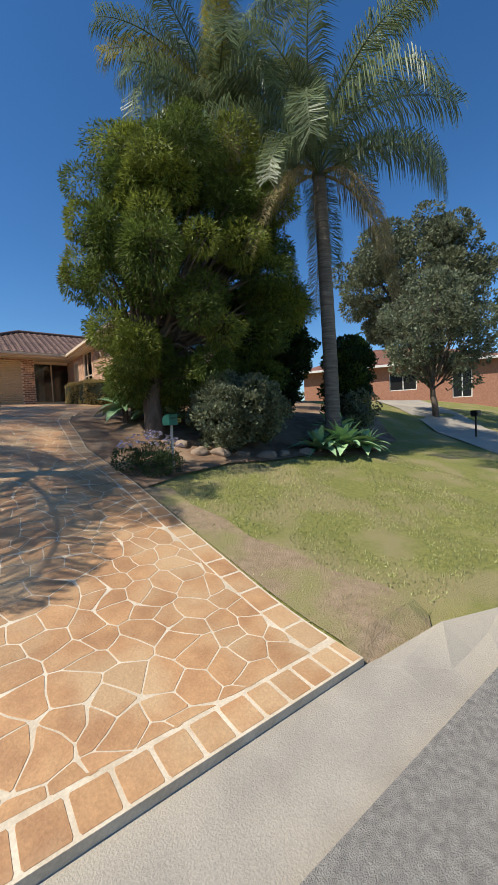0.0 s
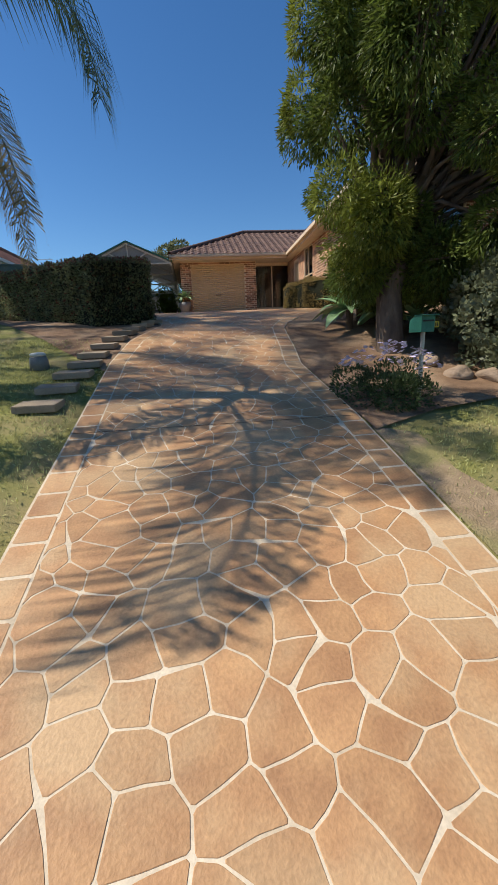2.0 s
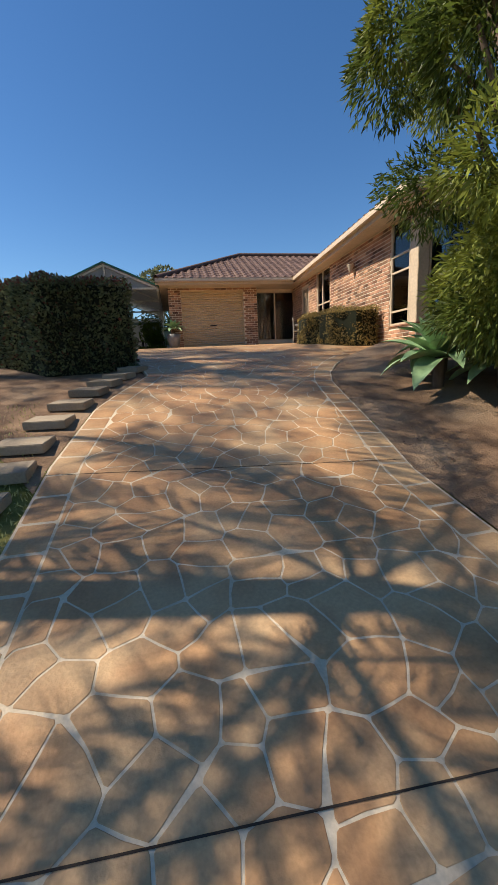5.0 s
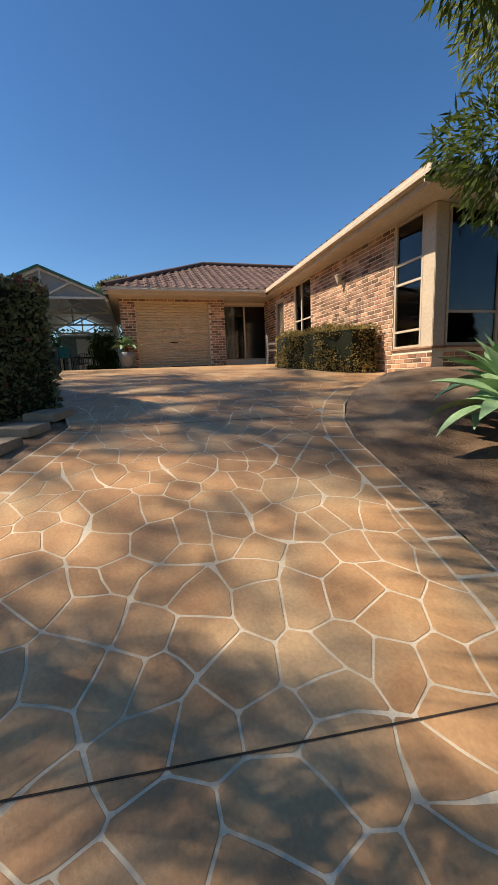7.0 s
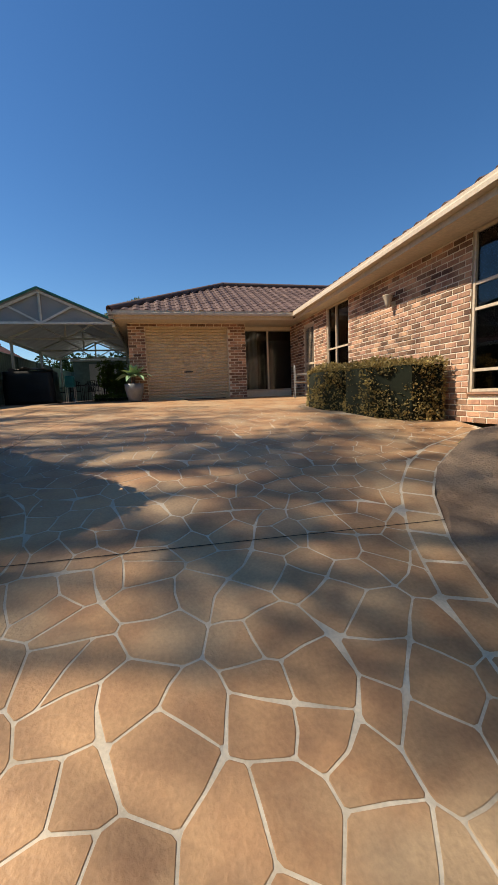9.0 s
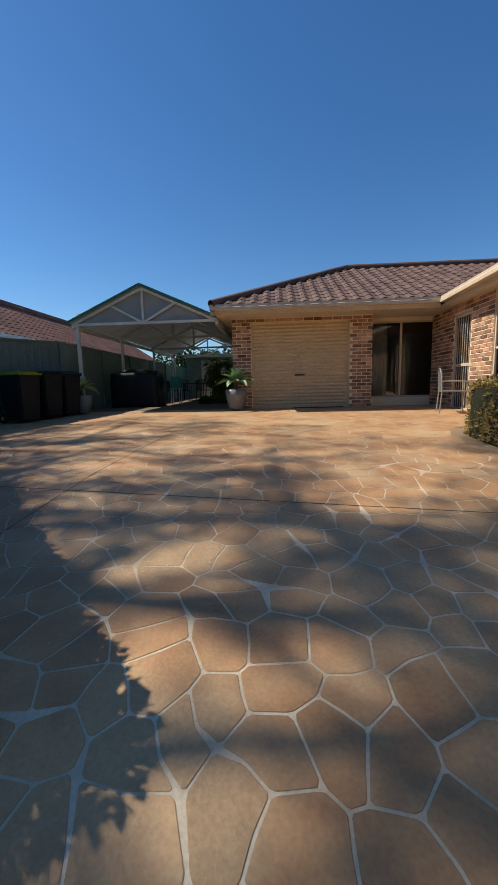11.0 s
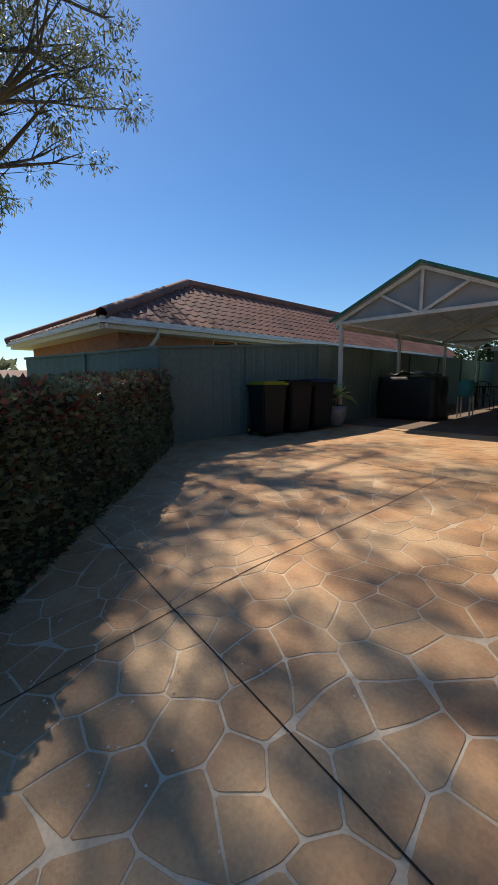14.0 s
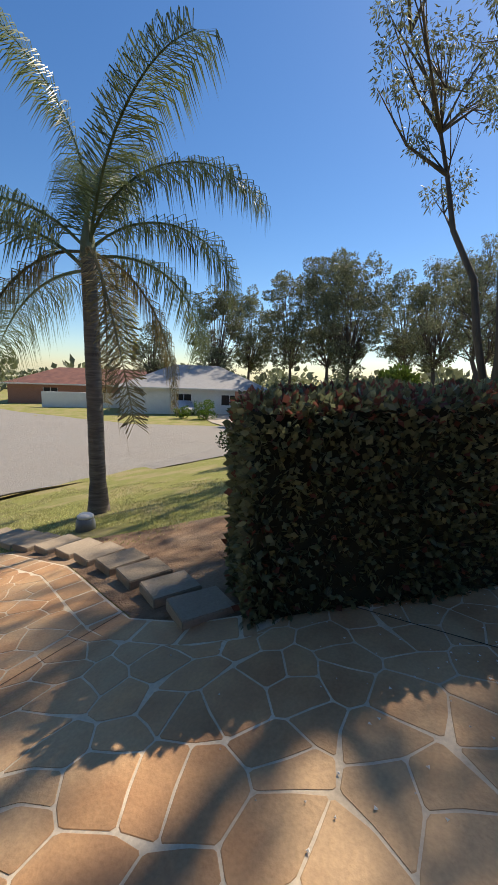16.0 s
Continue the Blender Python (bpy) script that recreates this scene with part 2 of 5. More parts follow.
class Pile:
    """Collects many small pieces into one mesh."""

    def __init__(self):
        self.v, self.f = [], []

    def add(self, vs, fs):
        b = len(self.v)
        self.v += [tuple(v) for v in vs]
        self.f += [tuple(b + i for i in f) for f in fs]

    def mesh(self, name, material, smooth=False):
        return mesh_of(name, self.v, self.f, material, smooth)


def leaves(name, pts, dirs, length, width, material, seed=1, jitter=0.35):
    """One mesh of small folded leaves at pts, pointing along dirs."""
    r = np.random.default_rng(seed)
    P, D = np.array(pts, float), np.array(dirs, float)
    k = len(P)
    D = D + r.normal(0, jitter, (k, 3))
    D /= np.linalg.norm(D, axis=1)[:, None] + 1e-9
    S = np.cross(D, r.normal(0, 1, (k, 3)))
    S /= np.linalg.norm(S, axis=1)[:, None] + 1e-9
    L = (length * r.uniform(0.6, 1.3, k))[:, None]
    W = (width * r.uniform(0.7, 1.2, k))[:, None]
    V = np.stack([P, P + D * L * 0.45 + S * W, P + D * L, P + D * L * 0.45 - S * W], 1).reshape(-1, 3)
    me = bpy.data.meshes.new(name)
    me.vertices.add(4 * k), me.loops.add(4 * k), me.polygons.add(k)
    me.vertices.foreach_set("co", V.ravel())
    me.loops.foreach_set("vertex_index", np.arange(4 * k))
    me.polygons.foreach_set("loop_start", np.arange(0, 4 * k, 4))
    me.update(calc_edges=True)
    me.materials.append(material)
    return me


# ---- the lie of the land ----
LEVELS = [(-400, -9), (-60, -1.7), (1.2, -0.50), (1.9, -0.47), (2.5, -0.37), (3.0, -0.33), (3.55, -0.24), (11.5, 1.70), (13.5, 2.10), (16, 2.42), (20, 2.66), (22.4, 2.74), (60, 2.9), (400, 6)]


def ramp(y):
    for (a, b), (c, d) in zip(LEVELS, LEVELS[1:]):
        if y <= c:
            return b + (d - b) * (y - a) / (c - a)
    return LEVELS[-1][1]


def level(y):
    s = 0.25 if y > 2.9 else 0.02
    return (ramp(y - s) + 2 * ramp(y) + ramp(y + s)) / 4


def smooth(a, b, x):
    t = min(1, max(0, (x - a) / (b - a)))
    return t * t * (3 - 2 * t)


ROAD = [(-40, 10), (-24, 9), (-16, 8.4), (-11.6, 5.0), (-8.5, 2.7), (-4.8, 1.75), (-1.5, 1.88), (3.0, 1.86), (4.2, 1.5), (6, 0.6), (9, -1.2), (20, -8), (60, -30), (60, -42), (14, -17), (-4, -20), (-9, -60), (-22, -60), (-19, -26), (-19.5, -10), (-23, -3.6), (-30, 0.5), (-40, 3)]
DRIVE_R = [(2.2, 2.52), (2.22, 7.0), (2.1, 9.0), (2.25, 10.0), (2.36, 11.0), (2.44, 11.6), (2.65, 12.18), (3.01, 12.8), (3.4, 13.25), (3.96, 13.72), (4.55, 14.02), (5.2, 14.3)]
DRIVE_L = [(-1.0, 2.6), (-1.0, 9.6), (-0.85, 11.0), (-0.5, 12.0), (-0.3, 12.6), (-0.42, 13.1), (-0.66, 13.42), (-1.12, 13.85), (-1.64, 14.45), (-2.13, 14.97), (-2.93, 15.9), (-5.15, 18.3)]
COURT = DRIVE_R + [(5.25, 15.2), (4.5, 15.35), (3.75, 16.3), (3.6, 17.6), (4.0, 18.5), (5.25, 18.7), (5.25, 22.0), (3.6, 22.05), (-3.9, 22.05), (-4.1, 21.6)] + DRIVE_L[::-1]


def inside(x, y, poly):
    c = False
    for (x0, y0), (x1, y1) in zip(poly, poly[1:] + poly[:1]):
        if (y0 > y) != (y1 > y) and x < (x1 - x0) * (y - y0) / (y1 - y0) + x0:
            c = not c
    return c


def edge_point(x, y, poly):
    best = None
    for (x0, y0), (x1, y1) in zip(poly, poly[1:] + poly[:1]):
        dx, dy = x1 - x0, y1 - y0
        t = min(1, max(0, ((x - x0) * dx + (y - y0) * dy) / (dx * dx + dy * dy)))
        px, py = x0 + t * dx, y0 + t * dy
        d = math.hypot(px - x, py - y)
        if best is None or d < best[0]:
            best = (d, px, py)
    return best


def land(x, y):
    z = level(y)
    if x < -9:
        z -= smooth(-9, -16, x) * 0.35 * max(0.0, level(y))
    if 1.5 < y < 2.75 and -1.7 < x < 3.5:
        z -= 0.08
    if y < 30:
        d = edge_point(x, y, COURT)[0] if -7 < x < 9 and y < 24 else 3
        if not (-7 < x < 9 and y < 24 and inside(x, y, COURT)):
            k = min(1, d / 0.8)
            z += k * 0.05 * (noise.noise(Vector((x * 0.7, y * 0.7, 0))))
            if x > 3 and 8 < y < 14:
                z += 0.25 * smooth(3, 5.5, x) * smooth(7.6, 9.5, y)
        else:
            z -= 0.05
    return z


def grid_mesh(name, xs, ys, fn, material, keep=None):
    V = [(x, y, fn(x, y)) for y in ys for x in xs]
    w = len(xs)
    F = []
    for j in range(len(ys) - 1):
        for i in range(w - 1):
            if keep is None or keep((xs[i] + xs[i + 1]) / 2, (ys[j] + ys[j + 1]) / 2):
                F.append((j * w + i, j * w + i + 1, (j + 1) * w + i + 1, (j + 1) * w + i))
    return mesh_of(name, V, F, material, True)


def spaced(a, b, s):
    k = max(1, int(round((b - a) / s)))
    return [a + (b - a) * i / k for i in range(k + 1)]


xs = [-400, -250, -150, -90, -60, -45] + spaced(-35, -9, 1.5) + spaced(-8.7, 10, 0.22) + spaced(11, 40, 1.5) + [55, 80, 130, 220, 400]
ys = [-400, -250, -150, -90, -60, -45] + spaced(-35, -3, 1.6) + spaced(-2, 24, 0.22) + spaced(25.5, 60, 2) + [80, 130, 220, 400]
ground = raw("ground", grid_mesh("ground", xs, ys, lambda x, y: land(x, y) - 0.03, GRASS), kind="structure")
tagged(ground, "patchy sunlit lawn, green with dry straw spots", "lawn")


def poly_sheet(name, poly, dz, material, step=0.6, drop=0.0, fn=None):
    """A sheet cut to a plan polygon and draped over the land."""
    fn = fn or (lambda x, y: level(y))
    bm = bmesh.new()
    vs = [bm.verts.new((x, y, 0)) for x, y in poly]
    bm.faces.new(vs)
    bmesh.ops.triangulate(bm, faces=bm.faces[:])
    x0, x1 = min(p[0] for p in poly), max(p[0] for p in poly)
    y0, y1 = min(p[1] for p in poly), max(p[1] for p in poly)
    for x in spaced(x0, x1, step * 3)[1:-1]:
        bmesh.ops.bisect_plane(bm, geom=bm.verts[:] + bm.edges[:] + bm.faces[:], plane_co=(x, 0, 0), plane_no=(1, 0, 0))
    for y in spaced(y0, y1, step)[1:-1]:
        bmesh.ops.bisect_plane(bm, geom=bm.verts[:] + bm.edges[:] + bm.faces[:], plane_co=(0, y, 0), plane_no=(0, 1, 0))
    for v in bm.verts:
        v.co.z = fn(v.co.x, v.co.y) + dz
    bmesh.ops.recalc_face_normals(bm, faces=bm.faces[:])
    if sum(f.normal.z for f in bm.faces) < 0:
        bmesh.ops.reverse_faces(bm, faces=bm.faces[:])
    if drop:
        rim = [e for e in bm.edges if e.is_boundary]
        ext = bmesh.ops.extrude_edge_only(bm, edges=rim)
        for v in [g for g in ext["geom"] if isinstance(g, bmesh.types.BMVert)]:
            v.co.z -= drop
    return part(name, bm, material, kind="structure")


road = poly_sheet("road", ROAD, 0.012, ASPHALT, 2.0, fn=lambda x, y: land(x, y) if x < -9 else level(min(y, 1.9)))
tagged(road, "worn grey-brown asphalt cul-de-sac street", "road")
slab = poly_sheet("driveway", COURT, -0.001, JOINT, 0.16, drop=0.1)
tagged(slab, "tan stencilled concrete driveway with pale crazy-paving joints", "driveway")
KERB = [(-8.5, 2.7), (-4.8, 1.75), (-1.5, 1.88), (3.0, 1.86), (4.2, 1.5), (6, 0.6), (9, -1.2), (20, -8)]
kerb_out = [(-8.8, 3.1), (-4.9, 2.3), (-1.5, 2.5), (-1.0, 2.6), (2.2, 2.52), (3.1, 2.35), (4.45, 1.95), (6.3, 1.05), (9.3, -0.8), (20.2, -7.5)]
kerb = poly_sheet("kerb", KERB + kerb_out[::-1], 0.0, CONC, 0.25, fn=lambda x, y: level(min(y, 2.45)) - 0.05 + 0.10 * smooth(0.25, 0.5, edge_point(x, y, ROAD)[0]) * max(smooth(-1.0, -1.5, x), smooth(2.3, 2.9, x)))
tagged(kerb, "rough pale grey concrete kerb and gutter", "kerb")
BED = [(2.24, 6.6), (3.2, 7.0), (4.4, 7.2), (6.2, 7.0), (8.2, 6.6), (11, 7.4), (13, 9.5), (13, 24), (5.3, 24), (5.3, 14.5)] + DRIVE_R[::-1][1:-1]
bed = poly_sheet("garden_bed", BED, 0.012, SOIL, 0.35, fn=land)
tagged(bed, "dry brown soil garden bed with leaf litter", "garden bed")
BEDL = [(-1.02, 9.2), (-1.02, 9.6), (-0.87, 11.0), (-0.52, 12.0), (-0.32, 12.6), (-0.36, 13.1), (-0.68, 13.44), (-1.14, 13.87), (-1.66, 14.47), (-2.15, 14.99), (-2.95, 15.92), (-5.17, 18.2), (-6.6, 17.2), (-1.9, 12.7), (-1.5, 11.0)]
bed2 = poly_sheet("garden_bed_strip", BEDL, -0.014, SOIL, 0.3, fn=land)
tagged(bed2, "bare shaded soil strip beside the driveway", "garden bed")
EARTH = mat("dry bare earth", (0.37, 0.27, 0.17), (0.26, 0.19, 0.11), 0.95, 9, 0.9, 60, c3=(0.27, 0.24, 0.10), big=1.6)
rim = [(2.24, 2.53), (3.15, 2.46), (3.4, 2.62), (3.38, 3.1), (3.1, 3.6), (3.05, 4.1), (2.8, 4.6), (2.82, 5.2), (2.62, 5.8), (2.66, 6.5), (2.24, 6.7)]
earth = poly_sheet("bare_earth", rim, -0.006, EARTH, 0.3, fn=land)
tagged(earth, "strip of dry bare earth between lawn and driveway", "soil")
CARSLAB = [(-4.2, 22.1), (0.1, 22.1), (0.1, 36), (-4.6, 36)]
# brown floor, its colour lowered to carry the shade under the carport roof
car_floor = poly_sheet("carport_floor", CARSLAB, 0.0, mat("paving darkened for shade", (0.20, 0.14, 0.10), (0.14, 0.10, 0.075), 0.8, 3, 0.2), 2)
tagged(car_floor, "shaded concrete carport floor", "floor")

# ---- house ----
HZ0, HTOP = 2.3, 4.98


def tile_mesh(material):
    """One wavy roof tile, 0.3 across and 0.36 long, lying along +y."""
    V, F = [], []
    prof = [(-0.15, 0.0), (-0.10, 0.028), (-0.045, 0.04), (0.005, 0.02), (0.05, 0.0), (0.10, 0.004), (0.15, 0.002)]
    for y, dz in ((-0.002, -0.02), (0.0, 0.012), (0.345, 0.0)):
        V += [(x, y, z + dz) for x, z in prof]
    for j in range(2):
        F += [(j * 7 + i, j * 7 + i + 1, j * 7 + 8 + i, j * 7 + 7 + i) for i in range(6)]
    return mesh_of("roof_tile", V, F, material, False)


def roof_plane(name, corners, material, parent, single):
    """A tiled slope. corners: eave left, eave right, then the top edge, seen from outside."""
    c = [Vector(p) for p in corners]
    u = (c[1] - c[0]).normalized()
    nrm = u.cross(c[2] - c[0]).normalized()
    if nrm.z < 0:
        nrm = -nrm
    v = nrm.cross(u)
    if v.z < 0:
        v = -v
    flat = [((p - c[0]).dot(u), (p - c[0]).dot(v)) for p in c]
    bm = bmesh.new()
    lo = [bm.verts.new(p - nrm * 0.02) for p in c]
    hi = [bm.verts.new(p - nrm * 0.09) for p in c]
    bm.faces.new(lo), bm.faces.new(hi[::-1])
    for i in range(len(c)):
        j = (i + 1) % len(c)
        bm.faces.new((lo[i], hi[i], hi[j], lo[j]))
    bmesh.ops.recalc_face_normals(bm, faces=bm.faces[:])
    sheet = part(name, bm, material, parent)
    me = tile_mesh(material)
    tv = [tuple(x.co) for x in me.vertices]
    tf = [tuple(p.vertices) for p in me.polygons]
    rot = Matrix((u, v, nrm)).transposed()
    pile, count = Pile(), 0
    w = max(p[0] for p in flat)
    left = min(p[0] for p in flat)
    h = max(p[1] for p in flat)
    for r in range(int(h / 0.33)):
        for q in range(int((w - left) / 0.295) + 1):
            a, b = left + 0.15 + q * 0.295, r * 0.33
            if not inside(a, b + 0.17, flat):
                continue
            o = c[0] + u * a + v * b
            if single and count < 300:
                raw("roof_tile", me, sheet, at=Matrix.Translation(o) @ rot.to_4x4())
                count += 1
            else:
                pile.add([o + rot @ Vector(p) for p in tv], tf)
    if pile.v:
        raw("roof_tiles", pile.mesh("roof_tiles", material), sheet, kind="stuff")
    return sheet


def capping(name, pts, parent, material=TILE, r=0.1):
    vs, fs = tube_data(pts, [r] * len(pts), 8)
    raw(name, mesh_of(name, vs, fs, material, True), parent)


house = thing("house", "single-storey tan brick house with dark tiled hip roof", "house", pose(0, 0, 0))
BRICK_JOBS = []


def wall(name, x0, y0, x1, y1, z0, z1, thick=0.22, holes=(), bricks=True, back=1):
    """A masonry wall from (x0, y0) to (x1, y1); its outside is on the right hand. holes: (from, to, z0, z1) along it."""
    L = math.hypot(x1 - x0, y1 - y0)
    cuts = sorted({0, L, *[h for q in holes for h in q[:2]]})
    boxes = []
    for a, b in zip(cuts, cuts[1:]):
        zs = sorted((q[2], q[3]) for q in holes if q[0] <= a + 1e-6 and q[1] >= b - 1e-6)
        z = z0
        for lo, hi in zs:
            if lo > z:
                boxes.append(((a, 0, z), (b, thick, lo)))
            z = hi
        if z < z1:
            boxes.append(((a, 0, z), (b, thick, z1)))
    m = pose(x0, y0, 0, 0, 0, math.degrees(math.atan2(y1 - y0, x1 - x0)))
    w = part(name, box_bm(boxes), MORTAR, house, at=m)
    if bricks:
        BRICK_JOBS.append((w, L, z0, z1, holes, bricks))
    return w


# garage front, recess and long wing wall (outside faces -y or -x)
wall("wall_garage", 0.12, 22.08, 3.6, 22.08, HZ0, HTOP, 0.5, [(0.48, 2.93, 2.3, 4.88)])
wall("wall_entry", 3.6, 22.62, 5.5, 22.62, HZ0, HTOP, 0.22, [(0.05, 1.75, 2.92, 4.88)], bricks=False)
wall("wall_garage_side", 0.12, 30, 0.12, 22.585, HZ0, HTOP, 0.22, bricks=False)
wall("wall_wing", 5.25, 22.6, 5.25, 14.92, HZ0, HTOP, 0.24, [(1.25, 2.0, 2.3, 4.75), (2.84, 4.03, 2.95, 4.98)])
wall("wall_wing_sill", 5.25, 14.92, 5.25, 13.85, HZ0, 2.70, 0.24)
wall("wall_wing_front", 5.49, 13.85, 12.0, 13.85, HZ0, 2.70, 0.24)
wall("wall_wing_front_pier", 8.2, 13.86, 12.0, 13.86, 2.70, HTOP, 0.24)
wall("wall_wing_back", 12.0, 13.9, 12.0, 30, HZ0, HTOP, 0.2, bricks=False)
wall("wall_back", 12.0, 30, 0.12, 30, HZ0, HTOP, 0.2, bricks=False)
tagged(part("interior_floor", box_bm([((0.4, 22.7, 2.6), (11.9, 29.9, 2.78)), ((5.55, 14.15, 2.55), (11.9, 22.7, 2.72))]), INSIDE, house))
part("ceiling", box_bm([((0.4, 22.9, 4.9), (11.9, 29.9, 4.97)), ((5.55, 14.15, 4.9), (11.9, 22.9, 4.97))]), INSIDE, house)
part("inner_wall", box_bm([((8.6, 14.2, 2.7), (8.7, 22.5, 4.9)), ((3.6, 25.4, 2.7), (8.6, 25.5, 4.9)), ((3.4, 22.6, 2.7), (3.5, 25.4, 4.9))]), INSIDE, house)

EZ = 5.15
eave_y, eave_x, eave_s, front_y = 21.25, 4.88, 4.56, 13.2
pitch = 0.455
rz = EZ + 3.75 * pitch
roof_plane("roof_front", [(-0.27, eave_y, EZ), (eave_x, eave_y, EZ), (8.5, eave_y + 3.75, rz), (3.48, eave_y + 3.75, rz)], TILE, house, True)
roof_plane("roof_side", [(-0.27, 28.75, EZ), (-0.27, eave_y, EZ), (3.48, 25.0, rz)], TILE, house, False)
roof_plane("roof_wing", [(eave_x, eave_y, EZ), (eave_s, front_y, EZ), (8.5, front_y + 3.75, rz), (8.5, 25.0, rz)], TILE, house, False)
roof_plane("roof_wing_front", [(eave_s, front_y, EZ), (12.5, front_y, EZ), (8.5, front_y + 3.75, rz)], TILE, house, False)
roof_plane("roof_back", [(12.5, 28.75, EZ), (-0.27, 28.75, EZ), (3.48, 25.0, rz), (8.5, 25.0, rz)], TILE, house, False)
roof_plane("roof_wing_back", [(12.5, front_y, EZ), (12.5, 28.75, EZ), (8.5, 25.0, rz), (8.5, front_y + 3.75, rz)], TILE, house, False)
capping("hip_capping", [(-0.27, eave_y, EZ + 0.03), (3.48, 25, rz + 0.03)], house)
capping("ridge_capping", [(3.48, 25, rz + 0.03), (8.5, 25, rz + 0.03)], house)
capping("hip_capping", [(eave_s + 0.6, front_y + 0.57, EZ + 0.22), (8.5, front_y + 3.75, rz + 0.03)], house)


def gutter(pts, parent, material=CREAM, z=EZ):
    """Square-fronted gutter and fascia along pts; pts run with the outside on the right hand."""
    for (x0, y0), (x1, y1) in zip(pts, pts[1:]):
        L = math.hypot(x1 - x0, y1 - y0)
        prof = [(0, 0.02), (-0.012, 0.02), (-0.012, -0.02), (-0.03, -0.05), (-0.03, -0.11), (0.09, -0.11), (0.09, -0.20), (0.11, -0.20), (0.11, 0.0), (0.1, 0.0), (0.1, -0.09), (0, -0.09)]
        bm = bmesh.new()
        a = [bm.verts.new((-0.028, p, z + q)) for p, q in prof]
        b = [bm.verts.new((L + 0.028, p, z + q)) for p, q in prof]
        for i in range(len(prof)):
            j = (i + 1) % len(prof)
            bm.faces.new((a[i], a[j], b[j], b[i]))
        bm.faces.new(a[::-1]), bm.faces.new(b)
        bmesh.ops.recalc_face_normals(bm, faces=bm.faces[:])
        part("gutter", bm, material, parent, at=pose(x0, y0, 0, 0, 0, math.degrees(math.atan2(y1 - y0, x1 - x0))))


gutter([(-0.27, 29), (-0.27, eave_y), (eave_x, eave_y)], house)
gutter([(eave_x, eave_y), (eave_s, front_y), (12.5, front_y)], house)
for q in (((-0.16, eave_y + 0.12, 4.985), (eave_x + 0.1, 22.75, 5.0)), ((eave_x + 0.05, front_y + 0.12, 4.986), (5.6, 22.7, 5.001)), ((5.6, front_y + 0.12, 4.984), (12.4, 14.2, 5.0)), ((-0.16, 22.75, 4.985), (0.13, 28.7, 5.0))):
    part("soffit", box_bm([q]), SOFFIT, house, "pale cream painted eave lining")
bm = bmesh.new()
bm.faces.new([bm.verts.new(p) for p in ((eave_s + 0.1, front_y + 0.1, 4.984), (5.6, front_y + 0.1, 4.984), (5.6, eave_y, 4.984), (eave_x + 0.1, eave_y, 4.984))])
part("soffit", bm, SOFFIT, house, "pale cream painted eave lining")

# roller door
door = thing("roller_door", "closed beige ribbed roller garage door", "garage door", pose(0.60, 22.2, 2.72))
bm = bmesh.new()
n = 25
vs = []
for i in range(n * 4 + 1):
    z = 2.2 * i / (n * 4)
    d = (0, 0.018, 0.028, 0.018)[i % 4]
    vs.append((bm.verts.new((0, -d, z)), bm.verts.new((2.45, -d, z))))
for a, b in zip(vs, vs[1:]):
    bm.faces.new((a[0], a[1], b[1], b[0]))
part("curtain", bm, DOOR, door)
part("bottom_rail", box_bm([((0, -0.035, 0), (2.45, 0.02, 0.07))], 0.005), DOOR, door)
part("handle", box_bm([((1.08, -0.05, 0.82), (1.34, -0.02, 0.855))], 0.006), BLACK, door, "small black pull handle")
part("guide", box_bm([((0, -0.04, 0.07), (0.04, -0.02, 2.18))]), DOOR, door)
part("guide", box_bm([((2.41, -0.04, 0.07), (2.45, -0.02, 2.18))]), DOOR, door)
part("backing", box_bm([((0, 0.03, 0), (2.45, 0.06, 2.2))]), BLACK, door)


def window(name, x, y, rot, z0, z1, width, mullions=(), rails=(), frame_mat=CREAM, curtain=None, deep=0.0):
    """A framed window, its outside towards local -y."""
    w = thing(name, "cream-framed window with dark glass", "window", pose(x, y, 0, 0, 0, rot))
    t = 0.045
    part("window_frame", box_bm([((0, -0.03, z0), (t, 0.05, z1)), ((width - t, -0.03, z0), (width, 0.05, z1)), ((t, -0.03, z0), (width - t, 0.05, z0 + t)), ((t, -0.03, z1 - t), (width - t, 0.05, z1))], 0.004), frame_mat, w)
    edges = [t, *mullions, width - t]
    for m in mullions:
        part("mullion", box_bm([((m - 0.025, -0.03, z0 + t), (m + 0.025, 0.03, z1 - t))]), frame_mat, w)
    for a, b in zip(edges, edges[1:]):
        part("pane", box_bm([((a, 0.005, z0 + t), (b, 0.011, z1 - t))]), GLASS, w)
    for r in rails:
        part("rail", box_bm([((t, -0.02, r - 0.02), (width - t, 0.03, r + 0.02))]), frame_mat, w)
    if curtain:
        bm = bmesh.new()
        a, b = curtain
        k = int((b - a) / 0.04)
        row = [(bm.verts.new((a + (b - a) * i / k, 0.16 + 0.03 * math.sin(i * 1.7), z0)), bm.verts.new((a + (b - a) * i / k, 0.16 + 0.03 * math.sin(i * 1.7), z1))) for i in range(k + 1)]
        for p, q in zip(row, row[1:]):
            bm.faces.new((p[0], q[0], q[1], p[1]))
        part("curtain", bm, CURTAIN, w, "pale sheer curtain", smooth=True)
    return w


